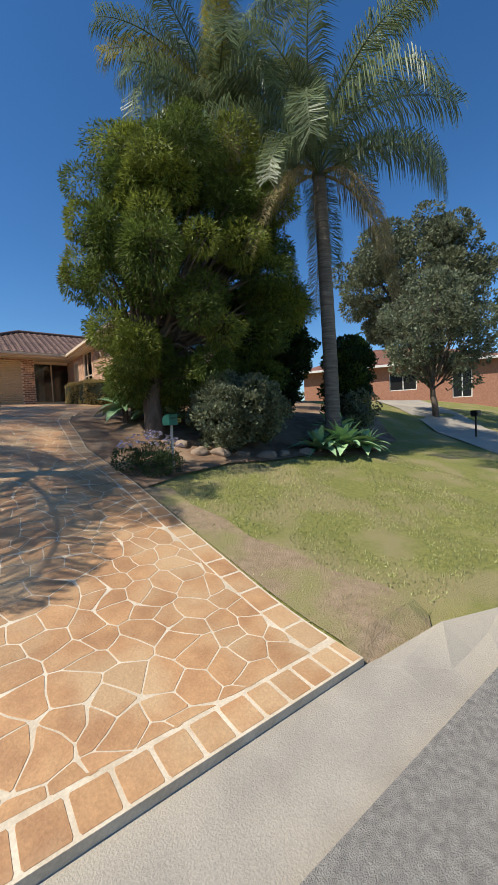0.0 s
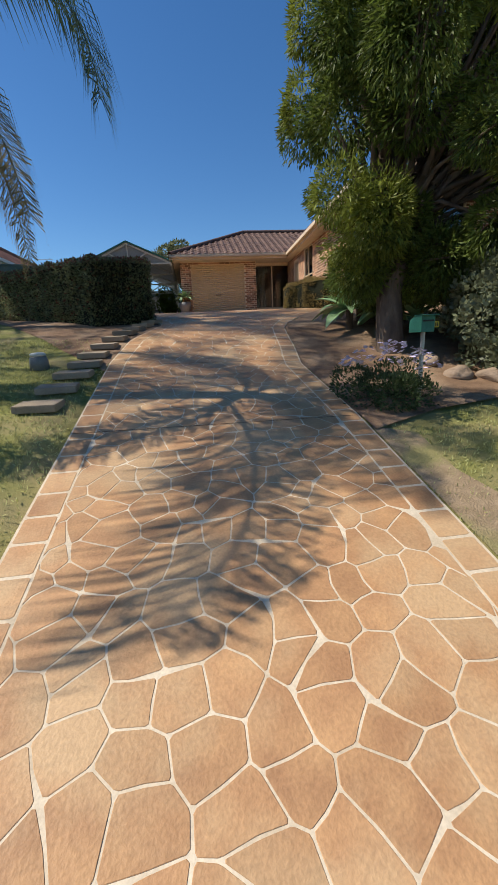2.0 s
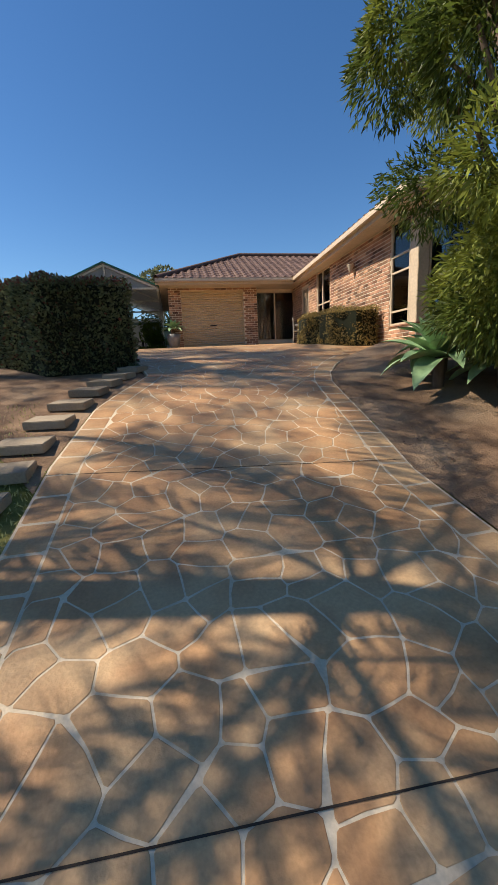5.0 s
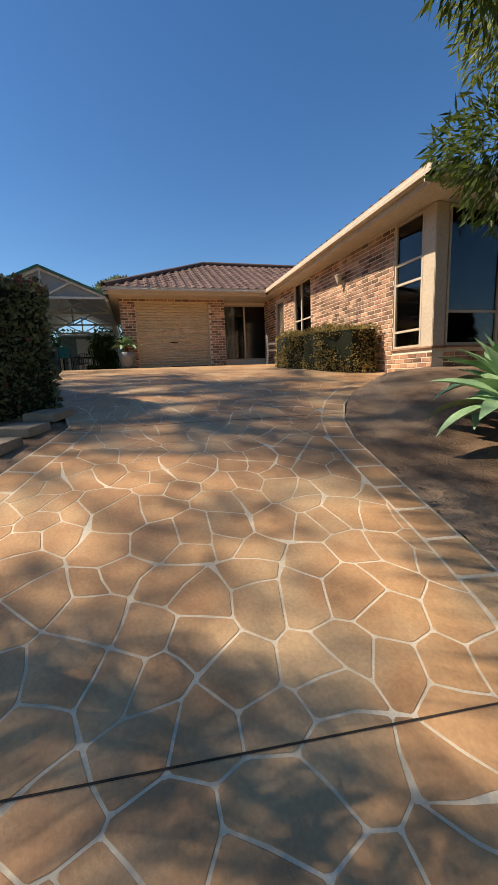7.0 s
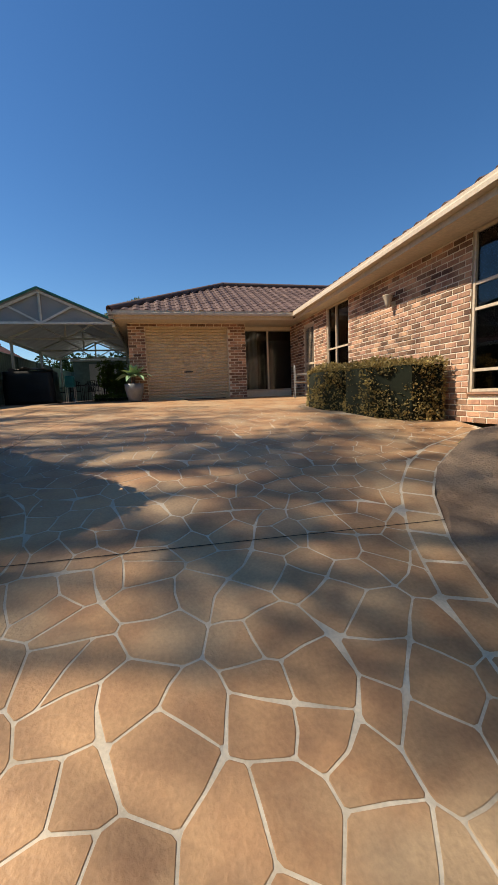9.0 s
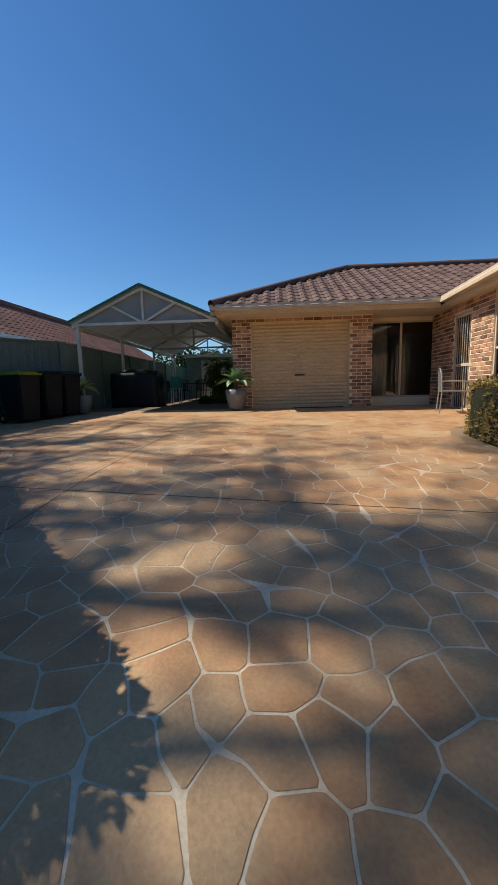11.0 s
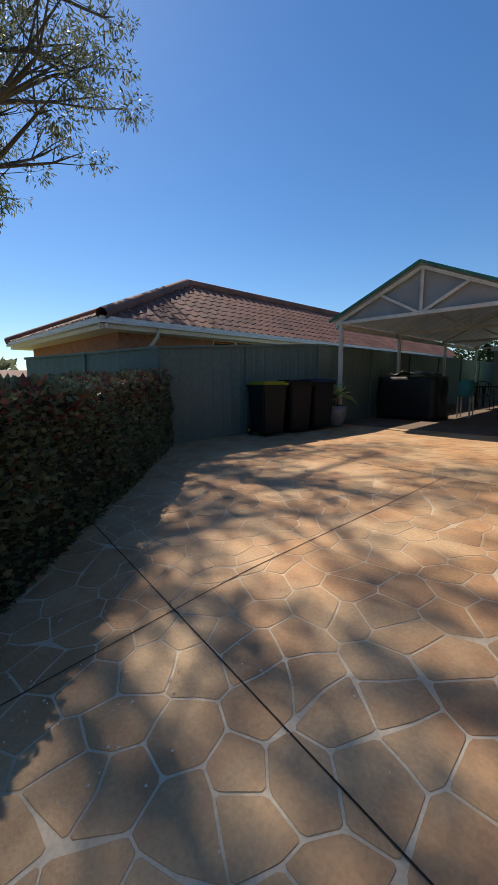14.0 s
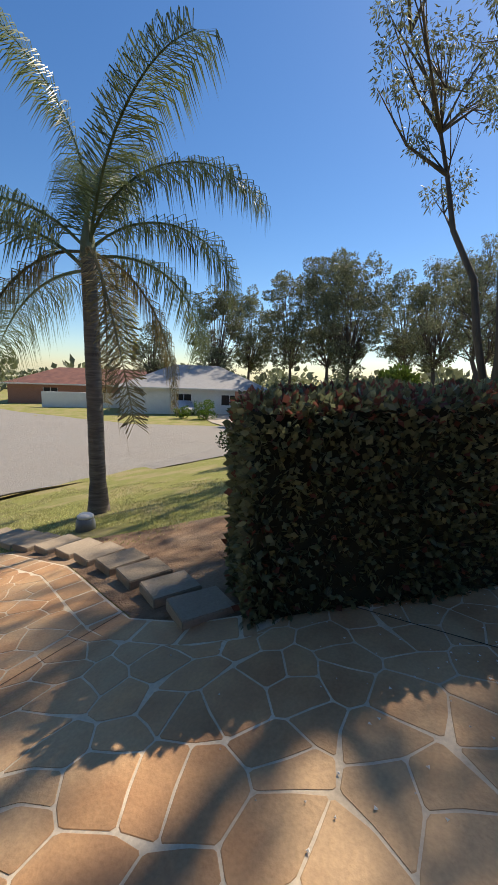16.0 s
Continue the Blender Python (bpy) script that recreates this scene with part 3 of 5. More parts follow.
window("window_1", 3.65, 22.66, 0, 2.92, 4.88, 1.70, (0.82,), (), CREAM, (0.08, 0.5))
window("window_2", 5.30, 19.76, -90, 2.95, 4.97, 1.19, (0.5,), (3.9,), CREAM, (0.03, 0.56))
window("window_3", 5.29, 14.91, -90, 2.74, 4.97, 0.76, (), (3.05, 3.9, 4.25), CREAM, (0.03, 0.36))
window("window_4", 5.52, 13.89, 0, 2.74, 4.97, 2.66, (1.1, 1.9), (3.3,), CREAM, (1.95, 2.5))
part("corner_post", box_bm([((5.25, 13.85, 2.72), (5.50, 14.14, 4.98))], 0.01), CREAM, house, "cream corner post between windows")
part("sill", box_bm([((5.21, 13.81, 2.70), (5.5, 14.92, 2.735)), ((5.5, 13.81, 2.70), (8.2, 14.0, 2.735))], 0.008), BRICK, house)

gate = thing("security_door", "closed cream steel security screen door", "door", pose(5.28, 21.35, 2.62, 0, 0, -90))
part("door_frame", box_bm([((0, -0.02, 0), (0.05, 0.03, 2.12)), ((0.70, -0.02, 0), (0.75, 0.03, 2.12)), ((0.05, -0.02, 2.06), (0.70, 0.03, 2.12)), ((0.05, -0.02, 0), (0.70, 0.03, 0.1)), ((0.05, -0.02, 1.0), (0.70, 0.03, 1.06))]), CREAM, gate)
for i in range(6):
    part("bar", box_bm([((0.13 + i * 0.1, -0.008, 0.1), (0.142 + i * 0.1, 0.006, 2.06))]), CREAM, gate)
part("screen", box_bm([((0.05, 0.012, 0.1), (0.70, 0.02, 2.06))]), BLACK, gate)

lamp = thing("wall_lamp", "cream scalloped outdoor wall lamp", "lamp", pose(5.25, 16.78, 4.45, 0, 0, -90))
part("bracket", lathe([(0.055, 0), (0.06, 0.01), (0.03, 0.03), (0.015, 0.07)], 12), CREAM, lamp, at=pose(0, 0, -0.06, 90, 0, 0))
part("arm", box_bm([((-0.012, -0.13, -0.07), (0.012, -0.05, -0.045))], 0.005), CREAM, lamp)
part("shade", lathe([(0.02, -0.12), (0.045, -0.06), (0.07, 0.02), (0.095, 0.09), (0.10, 0.1), (0.085, 0.09)], 14), CREAM, lamp, smooth=True, at=pose(0, -0.13, 0))

# ---- carport ----
carport = thing("carport", "pale green steel gabled carport with grey sheet roof", "carport", pose(0, 0, 0))
CL, CR, CA, CE, CP = -3.95, -0.25, -2.12, 4.95, 5.78


def truss(y, deep=0.06):
    L, R, A = Vector((CL, y, CE)), Vector((CR, y, CE)), Vector((CA, y, CP))
    mid = Vector((CA, y, CE))
    for a, b, r in ((L, A, 0.045), (A, R, 0.045), (L, R, 0.045), (A, mid, 0.035), (mid, L.lerp(A, 0.55), 0.035), (mid, R.lerp(A, 0.55), 0.035)):
        vs, fs = tube_data([a, b], [r, r], 4)
        raw("truss_member", mesh_of("truss_member", vs, fs, STEEL), carport)


for y in (22.0, 25.0, 28.5, 32.0):
    truss(y)
for x, y in ((CL + 0.1, 22.05), (CL + 0.1, 25), (CL + 0.1, 28.5), (CL + 0.1, 32), (CR - 0.1, 28.5), (CR - 0.1, 32)):
    part("post", box_bm([((x - 0.04, y - 0.04, 2.70), (x + 0.04, y + 0.04, CE))], 0.008), STEEL, carport)
for s, (xe, name) in enumerate(((CL, "roof_sheet"), (CR, "roof_sheet"))):
    V, F = [], []
    k = 76
    for i in range(k + 1):
        y = 21.9 + 10.4 * i / k
        dz = 0.018 if i % 4 in (1, 2) else 0.0
        V += [(xe - (0.1 if s == 0 else -0.1), y, CE + 0.04 + dz), (CA, y, CP + 0.08 + dz)]
    F = [(2 * i, 2 * i + 1, 2 * i + 3, 2 * i + 2) for i in range(k)]
    raw(name, mesh_of(name, V, F, SHEET), carport)
    a, b = (V[0], V[1])
    vs, fs = tube_data([Vector(a) + Vector((0, -0.02, 0)), Vector(b) + Vector((0, -0.02, 0))], [0.035, 0.035], 4)
    raw("barge_capping", mesh_of("barge_capping", vs, fs, GREEN), carport, "green painted barge capping")
part("side_beam", box_bm([((CL - 0.04, 22, CE - 0.1), (CL + 0.04, 32.2, CE)), ((CR - 0.04, 22, CE - 0.1), (CR + 0.04, 32.2, CE))]), STEEL, carport)
bm = bmesh.new()
bm.faces.new([bm.verts.new(p) for p in ((CL + 0.05, 22.06, CE + 0.03), (CR - 0.05, 22.06, CE + 0.03), (CA, 22.06, CP))])
part("gable_sheet", bm, SHEET, carport)

# ---- fence ----
fence = thing("fence", "dark green steel panel boundary fence", "fence", pose(0, 0, 0))


def fence_run(x0, y0, x1, y1, t0, t1, n):
    for i in range(n):
        a, b = i / n, (i + 1) / n
        P, Q = Vector((x0 + (x1 - x0) * a, y0 + (y1 - y0) * a)), Vector((x0 + (x1 - x0) * b, y0 + (y1 - y0) * b))
        za, zb = t0 + (t1 - t0) * a, t0 + (t1 - t0) * b
        L = (Q - P).length
        m = pose(P.x, P.y, 0, 0, 0, math.degrees(math.atan2(Q.y - P.y, Q.x - P.x)))
        V, F = [], []
        k = int(L / 0.05)
        for j in range(k + 1):
            u = L * j / k
            d = 0.0 if j % 4 < 3 else 0.008
            V += [(u, d, min(land(P.x, P.y), land(Q.x, Q.y)) - 0.12), (u, d, za + (zb - za) * j / k - 0.02)]
        F = [(2 * j, 2 * j + 2, 2 * j + 3, 2 * j + 1) for j in range(k)]
        raw("panel", mesh_of("panel", V, F, FENCE), fence, at=m)
        part("post", box_bm([((-0.03, -0.03, land(P.x, P.y) - 0.1), (0.03, 0.05, za + 0.01))]), FENCE, fence, at=m)
        bm = box_bm([((0, -0.025, -0.03), (L, 0.045, 0.012))])
        for v in bm.verts:
            v.co.z += za + (zb - za) * v.co.x / L
        part("top_rail", bm, FENCE, fence, at=m)


fence_run(-4.15, 21.6, -5.2, 18.2, 4.50, 4.33, 2)
fence_run(-5.2, 18.2, -8.6, 17.0, 4.33, 4.25, 2)
fence_run(-4.15, 36, -4.15, 21.6, 4.50, 4.50, 6)
fence_run(0.1, 35.8, -4.15, 35.8, 4.50, 4.50, 2)

# ---- plants ----
RNG = np.random.default_rng(7)


def ball_points(n, radii, rng, shell=0.55):
    d = rng.normal(0, 1, (n, 3))
    d /= np.linalg.norm(d, axis=1)[:, None]
    r = rng.uniform(shell, 1.0, n) ** 0.6
    return d * r[:, None] * np.array(radii), d


def lobes(name, centres, sizes, count, length, width, material, parent, seed, lift=0.0, droop=0.0, shell=0.5, jitter=0.5):
    """A crown: leaf clumps of given sizes round centres, joined into one part."""
    r = np.random.default_rng(seed)
    P, D = [], []
    for c, s in zip(centres, sizes):
        k = max(20, int(count * (s if np.isscalar(s) else s[0]) ** 2))
        rad = (s, s, s * 0.8) if np.isscalar(s) else s
        p, d = ball_points(k, rad, r, shell)
        p *= 1 + 0.36 * np.sin(p * 3.1 / np.max(rad) + r.uniform(0, 6, 3))
        P.append(p + np.array(c)), D.append(d + np.array((0, 0, lift - droop)))
    return raw(name, leaves(name, np.concatenate(P), np.concatenate(D), length, width, material, seed, jitter), parent)


def limb(parent, pts, r0, r1, material, name="limb", n=8):
    k = len(pts)
    vs, fs = tube_data(pts, [r0 + (r1 - r0) * i / (k - 1) for i in range(k)], n)
    return raw(name, mesh_of(name, vs, fs, material, True), parent)


def wander(a, b, k, amount, rng):
    a, b = np.array(a, float), np.array(b, float)
    out = []
    for i in range(k + 1):
        t = i / k
        out.append(a + (b - a) * t + rng.normal(0, amount, 3) * (0 if i in (0, k) else 1))
    return out


def leafy_tree(name, label, x, y, height, crown_c, crown_r, n, lobe, count, lw, material, bark, r0, seed, low=0.3, droop=0.0, lift=0.3, material2=None, group="", flat=0.75):
    """A tree with a tapering trunk, limbs to its leaf clumps and an uneven crown."""
    r = np.random.default_rng(seed)
    z0 = land(x, y) - 0.08
    t = thing(name, label, "tree", pose(x, y, z0), group)
    fork = np.array((0.0, 0.0, height * low)) + np.append(r.normal(0, 0.15, 2), 0)
    limb(t, wander((0, 0, 0), fork, 4, r0 * 0.25, r), r0, r0 * 0.7, bark, "trunk", 12)
    cen, siz = [], []
    for i in range(n):
        d = r.normal(0, 1, 3)
        d /= np.linalg.norm(d)
        q = np.array(crown_c) + d * np.array(crown_r) * r.uniform(0.45, 1.0) ** 0.6
        cen.append(q), siz.append(lobe * r.uniform(0.65, 1.25))
    P = Pile()
    for i, q in enumerate(cen):
        mid = fork + (q - fork) * 0.5 + np.array((0, 0, 0.1 * height)) * r.uniform(-0.4, 0.6)
        pts = [fork, fork + (mid - fork) * 0.5 + r.normal(0, 0.1, 3), mid, q]
        if i < 6:
            limb(t, pts, r0 * 0.5, r0 * 0.08, bark)
        else:
            vs, fs = tube_data(pts[1:], [r0 * 0.22, r0 * 0.13, r0 * 0.04], 5)
            P.add(vs, fs)
    if P.v:
        raw("branchwork", P.mesh("branchwork", bark, True), t, kind="stuff")
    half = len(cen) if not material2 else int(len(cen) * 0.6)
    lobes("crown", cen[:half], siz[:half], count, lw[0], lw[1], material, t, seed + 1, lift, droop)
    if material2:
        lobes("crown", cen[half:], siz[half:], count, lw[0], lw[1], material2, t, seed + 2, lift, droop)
    return t


def frond_mesh(name, length, start, bend, leaflet, material, seed, hang=0.7, gap=0.017, power=1.2):
    """A feather frond along +x: a bending rib with two rows of hanging leaflets."""
    r = np.random.default_rng(seed)
    P = Pile()
    k = 16
    pts, ang, p = [], [], np.zeros(3)
    for i in range(k + 1):
        t = i / k
        a = math.radians(start - bend * t ** power)
        ang.append(a), pts.append(p.copy())
        p = p + np.array((math.cos(a), 0, math.sin(a))) * length / k
    vs, fs = tube_data(pts, [0.035 * (1 - 0.85 * i / k) for i in range(k + 1)], 4)
    P.add(vs, fs)
    m = int(length / gap)
    for i in range(int(m * 0.14), m):
        t = i / m
        j = min(k - 1, int(t * k))
        u = t * k - j
        q = pts[j] * (1 - u) + pts[j + 1] * u
        a = ang[j]
        L = leaflet * (0.55 + 0.9 * math.sin(math.pi * (0.12 + 0.8 * t))) * r.uniform(0.8, 1.1)
        for s in (-1, 1):
            d = np.array((math.cos(a) * 0.55, s * r.uniform(0.35, 1.0), math.sin(a) * 0.4 + r.uniform(-0.35, 0.5)))
            d /= np.linalg.norm(d)
            w = np.array((math.cos(a), 0, math.sin(a))) * 0.0095
            m1 = q + d * L * 0.45 + np.array((0, 0, -hang * L * 0.12))
            m2 = q + d * L * (0.45 + 0.4 * (1 - hang * 0.7)) + np.array((0, 0, -hang * L * 0.62))
            P.add([q - w * 0.6, q + w * 0.6, m1 + w, m1 - w, m2], [(0, 1, 2, 3), (3, 2, 4)])
    return P.mesh(name, material)


FRONDS = [frond_mesh("frond", 3.6, 82, 75, 0.68, L_PALM, 1, 0.6), frond_mesh("frond", 3.7, 70, 115, 0.72, L_PALM, 2, 0.8),
          frond_mesh("frond", 3.6, 52, 135, 0.72, L_PALM, 3, 0.95), frond_mesh("frond", 3.3, 30, 118, 0.66, L_PALM, 4, 1.0),
          frond_mesh("frond", 3.7, 55, 144, 0.5, L_DRY, 5, 1.3, 0.02, 0.28), frond_mesh("frond", 3.3, 62, 110, 0.62, L_YEL, 6, 0.9)]


def palm(label, x, y, neck, lean, r0, seed, plan, size=1.0):
    """plan: (frond kind, how many, first bearing, tilt)."""
    r = np.random.default_rng(seed)
    z0 = land(x, y) - 0.1
    t = thing("palm_tree", label, "palm tree", pose(x, y, z0))
    H = neck - z0
    k = 26
    pts = [(lean[0] * (i / k) ** 1.5, lean[1] * (i / k) ** 1.5, H * i / k) for i in range(k + 1)]
    rad = [r0 * (1.0 + 0.45 * max(0, 1 - i / 4) - 0.18 * i / k) * (1 + 0.035 * (i % 2)) for i in range(k + 1)]
    vs, fs = tube_data(pts, rad, 14)
    raw("trunk", mesh_of("trunk", vs, fs, BARKP, True), t)
    top = Vector(pts[-1])
    vs, fs = tube_data([top, top + Vector((0, 0, 0.3)), top + Vector((0, 0, 0.7))], [r0 * 0.95, r0 * 0.75, r0 * 0.2], 10)
    raw("crownshaft", mesh_of("crownshaft", vs, fs, L_GREY, True), t)
    for kind, n, first, tilt in plan:
        for i in range(n):
            a = first + 360 * i / n + r.normal(0, 8)
            m = Matrix.Translation(top + Vector((0, 0, 0.3 - 0.1 * kind if kind < 5 else 0.1))) @ pose(0, 0, 0, r.normal(0, 8), r.normal(0, 6) - tilt, a) @ Matrix.Scale(size * r.uniform(0.88, 1.1), 4)
            raw("frond", FRONDS[kind], t, "dry hanging frond" if kind == 4 else ("yellowing frond" if kind == 5 else ""), at=m)
    return t


queen = palm("queen palm with drooping green fronds beside the lawn steps", -3.09, 8.51, 5.45, (0.05, 0.0), 0.15, 3, [(0, 2, 160, 0), (1, 1, 150, 0), (1, 1, 215, 0), (2, 2, 140, 0), (3, 1, 170, 0), (4, 4, 60, 0), (5, 1, 215, -40)], 1.0)
for length, start, bend, leaflet, power, bearing, lift in ((4.0, 4, 62, 1.0, 1.0, -90, 5.35), (3.8, 42, 138, 0.75, 1.0, -13, 5.3), (3.9, 72, 95, 0.8, 1.3, 78, 5.5), (3.6, 78, 80, 0.85, 1.3, 238, 5.4)):
    raw("frond", frond_mesh("frond", length, start, bend, leaflet, L_PALM, abs(bearing), 0.85, 0.016, power), queen, at=pose(0.05, 0, lift - land(-3.09, 8.51), 0, 0, bearing))
palm("tall queen palm with bare grey trunk and dry fronds", 7.75, 7.25, 7.55, (0.0, 0.2), 0.19, 5, [(0, 4, 50, 0), (1, 6, 20, 0), (2, 7, 0, 0), (3, 4, 30, 0), (4, 5, 50, 0), (5, 1, 140, 0)], 1.12)
palm("tall palm with yellowing fronds behind the wattle tree", 6.2, 9.7, 9.7, (0.1, 0.1), 0.19, 8, [(0, 5, 50, 0), (1, 7, 20, 0), (2, 6, 60, 0), (3, 5, 30, 0), (5, 5, 160, 0), (4, 5, 20, 0)], 1.1)

leafy_tree("weeping_tree", "large weeping needle-leaved tree with dark hollow interior", 3.75, 9.25, 7.4, (1.2, 0.1, 4.0), (2.75, 2.1, 3.5), 132, 0.62, 7600, (0.115, 0.012), L_WATTLE, BARK, 0.24, 21, low=0.27, droop=0.35, lift=0.0, material2=L_WATTLE_LIT)
leafy_tree("cypress", "dense dark rounded cypress", 7.5, 9.6, 4.4, (0, 0, 2.1), (1.15, 1.15, 1.9), 64, 0.5, 5200, (0.10, 0.028), L_CYP, BARK, 0.12, 31, lift=0.8)
leafy_tree("cypress", "small rounded lime-tipped cypress", 10.4, 8.7, 3.4, (0, 0, 1.6), (0.6, 0.6, 1.5), 34, 0.42, 5200, (0.09, 0.028), L_CYP, BARK, 0.09, 33, lift=0.8, material2=L_CYP2)
leafy_tree("shrub", "rounded grey-green leafy shrub over garden rocks", 5.25, 8.05, 1.8, (0, 0, 0.95), (1.3, 1.05, 0.8), 60, 0.34, 4200, (0.075, 0.034), L_GREY, BARK, 0.05, 35, low=0.15, lift=0.5)
leafy_tree("shrub", "small grey-green shrub beside the agave", 9.6, 7.9, 1.5, (0, 0, 0.9), (0.7, 0.6, 0.6), 14, 0.32, 2400, (0.075, 0.032), L_GREY, BARK, 0.05, 37, low=0.15, lift=0.5)
leafy_tree("bottlebrush_tree", "small leaning grey-green tree over the verge", 17.3, 9.2, 6.5, (0.2, 0, 3.9), (2.2, 2.2, 2.7), 76, 0.5, 1300, (0.12, 0.045), L_GREY, BARK, 0.16, 41, low=0.2)
leafy_tree("gum_tree", "big round gum tree behind the street", 31, 17.5, 17, (0, 0, 9.8), (5.6, 5.6, 5.2), 110, 1.05, 560, (0.26, 0.07), L_GUM, GUMBARK, 0.35, 43, low=0.3, droop=0.3)
leafy_tree("shrub", "bright green leafy shrub beside the carport", -0.75, 26.6, 1.6, (0, 0, 1.0), (0.55, 0.7, 0.6), 16, 0.36, 3200, (0.07, 0.03), L_BRIGHT, BARK, 0.04, 45, low=0.15)
leafy_tree("gum_tree", "gum tree top showing over the garage roof", 0.5, 62, 15, (0, 0, 9.5), (4.5, 4.5, 2.2), 14, 1.3, 220, (0.4, 0.12), L_GUM, GUMBARK, 0.3, 47)


def gum(label, x, y, height, reach, seed, stems, n=120, leaf_n=230, r0=0.3, low=0.36, clump=0.95, shift=(0, 0), narrow=0.45):
    """An open gum: long stems, thin rising branches and hanging leaf clumps within a tall crown. stems: bearing, lean outwards and height of each, as shares."""
    r = np.random.default_rng(seed)
    t = thing("gum_tree", label, "tree", pose(x, y, land(x, y) - 0.1))
    lines = []
    for a, out, top in stems:
        end = np.array((math.cos(radians(a)) * out * reach, math.sin(radians(a)) * out * reach, height * top))
        pts = []
        for i in range(9):
            u = i / 8
            bow = np.array((end[0] * u ** 1.3, end[1] * u ** 1.3, end[2] * u))
            pts.append(bow + r.normal(0, 0.16, 3) * (0 < i < 8))
        lines.append(pts)
        limb(t, pts, r0 * (1.0 if out < 0.3 else 0.6), r0 * 0.1, GUMBARK, "trunk" if out < 0.3 else "limb", 9)
    P, C, R = Pile(), [], []
    zc, rz = height * (1 + low) / 2, height * (1 - low) / 2
    for i in range(n):
        d = r.normal(0, 1, 3)
        d /= np.linalg.norm(d)
        q = np.array((0, 0, zc)) + d * np.array((reach, reach, rz)) * r.uniform(0.12, 1.0) ** 0.42
        taper = 1 - narrow * max(0, q[2] - zc) / rz
        q = np.array((q[0] * taper + shift[0], q[1] * taper + shift[1], q[2]))
        best = min((np.linalg.norm(p - q) + 2.0 * max(0, p[2] - q[2] + 1.2), k, j) for k, pts in enumerate(lines) for j, p in enumerate(pts[2:], 2))
        p = lines[best[1]][best[2]]
        mid = p + (q - p) * 0.5 + r.normal(0, 0.25, 3) + np.array((0, 0, -0.1))
        w = 0.018 + 0.011 * np.linalg.norm(q - p)
        vs, fs = tube_data([p, (p + mid) / 2, mid, q], [w * 1.3, w, w * 0.7, w * 0.25], 4)
        P.add(vs, fs)
        s0 = clump * r.uniform(0.6, 1.25)
        for _ in range(3):
            tip = q + r.normal(0, 0.6, 3) * s0
            vs, fs = tube_data([mid, (mid + tip) / 2 + r.normal(0, 0.1, 3), tip], [w * 0.5, w * 0.3, w * 0.12], 3)
            P.add(vs, fs)
            C.append(tip), R.append((s0 * 0.55, s0 * 0.55, s0 * 0.42))
    raw("branchwork", P.mesh("branchwork", GUMBARK, True), t, kind="stuff")
    lobes("crown", C, R, leaf_n, 0.185, 0.026, L_GUM, t, seed + 5, 0, 0.7, 0.15, 0.6)
    return t


gum("tall open gum tree behind the clipped hedge", -12.7, 14.55, 21.5, 5.5, 71, [(20, 0.15, 0.98), (250, 0.75, 0.62), (100, 0.35, 0.8)], 78, 380, 0.25, low=0.3, shift=(0, 0.5), narrow=0.6)
gum("tall gum tree with several stems", -13.1, 15.35, 22.0, 4.3, 72, [(90, 0.25, 0.95), (80, 0.95, 0.6), (60, 0.6, 0.85)], 74, 390, 0.23, low=0.3, shift=(0.3, 2.2), narrow=0.15)
gum("gum tree beyond the side lawn", -27.5, 13.2, 11, 3.2, 75, [(0, 0.1, 0.95), (120, 0.6, 0.75)], 60, 420, 0.2)
for i, (x, y, h) in enumerate([(-40, 1, 17), (-44, -3, 19), (-46, -9, 18), (-38, -15, 15), (-50, -18, 17), (-54, 4, 18), (-43, 9, 15), (-36, -24, 11), (-60, 14, 15), (-52, 20, 14)]):
    leafy_tree("gum_tree", "distant gum tree in a row beyond the street", x, y, h, (0, 0, h * 0.62), (h * 0.22, h * 0.22, h * 0.36), 84, h * 0.05, 330, (0.26, 0.06), L_GUM, GUMBARK, 0.26, 80 + 3 * i, low=0.28, droop=0.3)
leafy_tree("conifer", "dense conical green conifer behind the hedge", -17.5, 10.7, 4.4, (0, 0, 1.6), (0.8, 0.8, 1.5), 22, 0.55, 900, (0.2, 0.05), L_CYP2, BARK, 0.1, 91, lift=0.8)


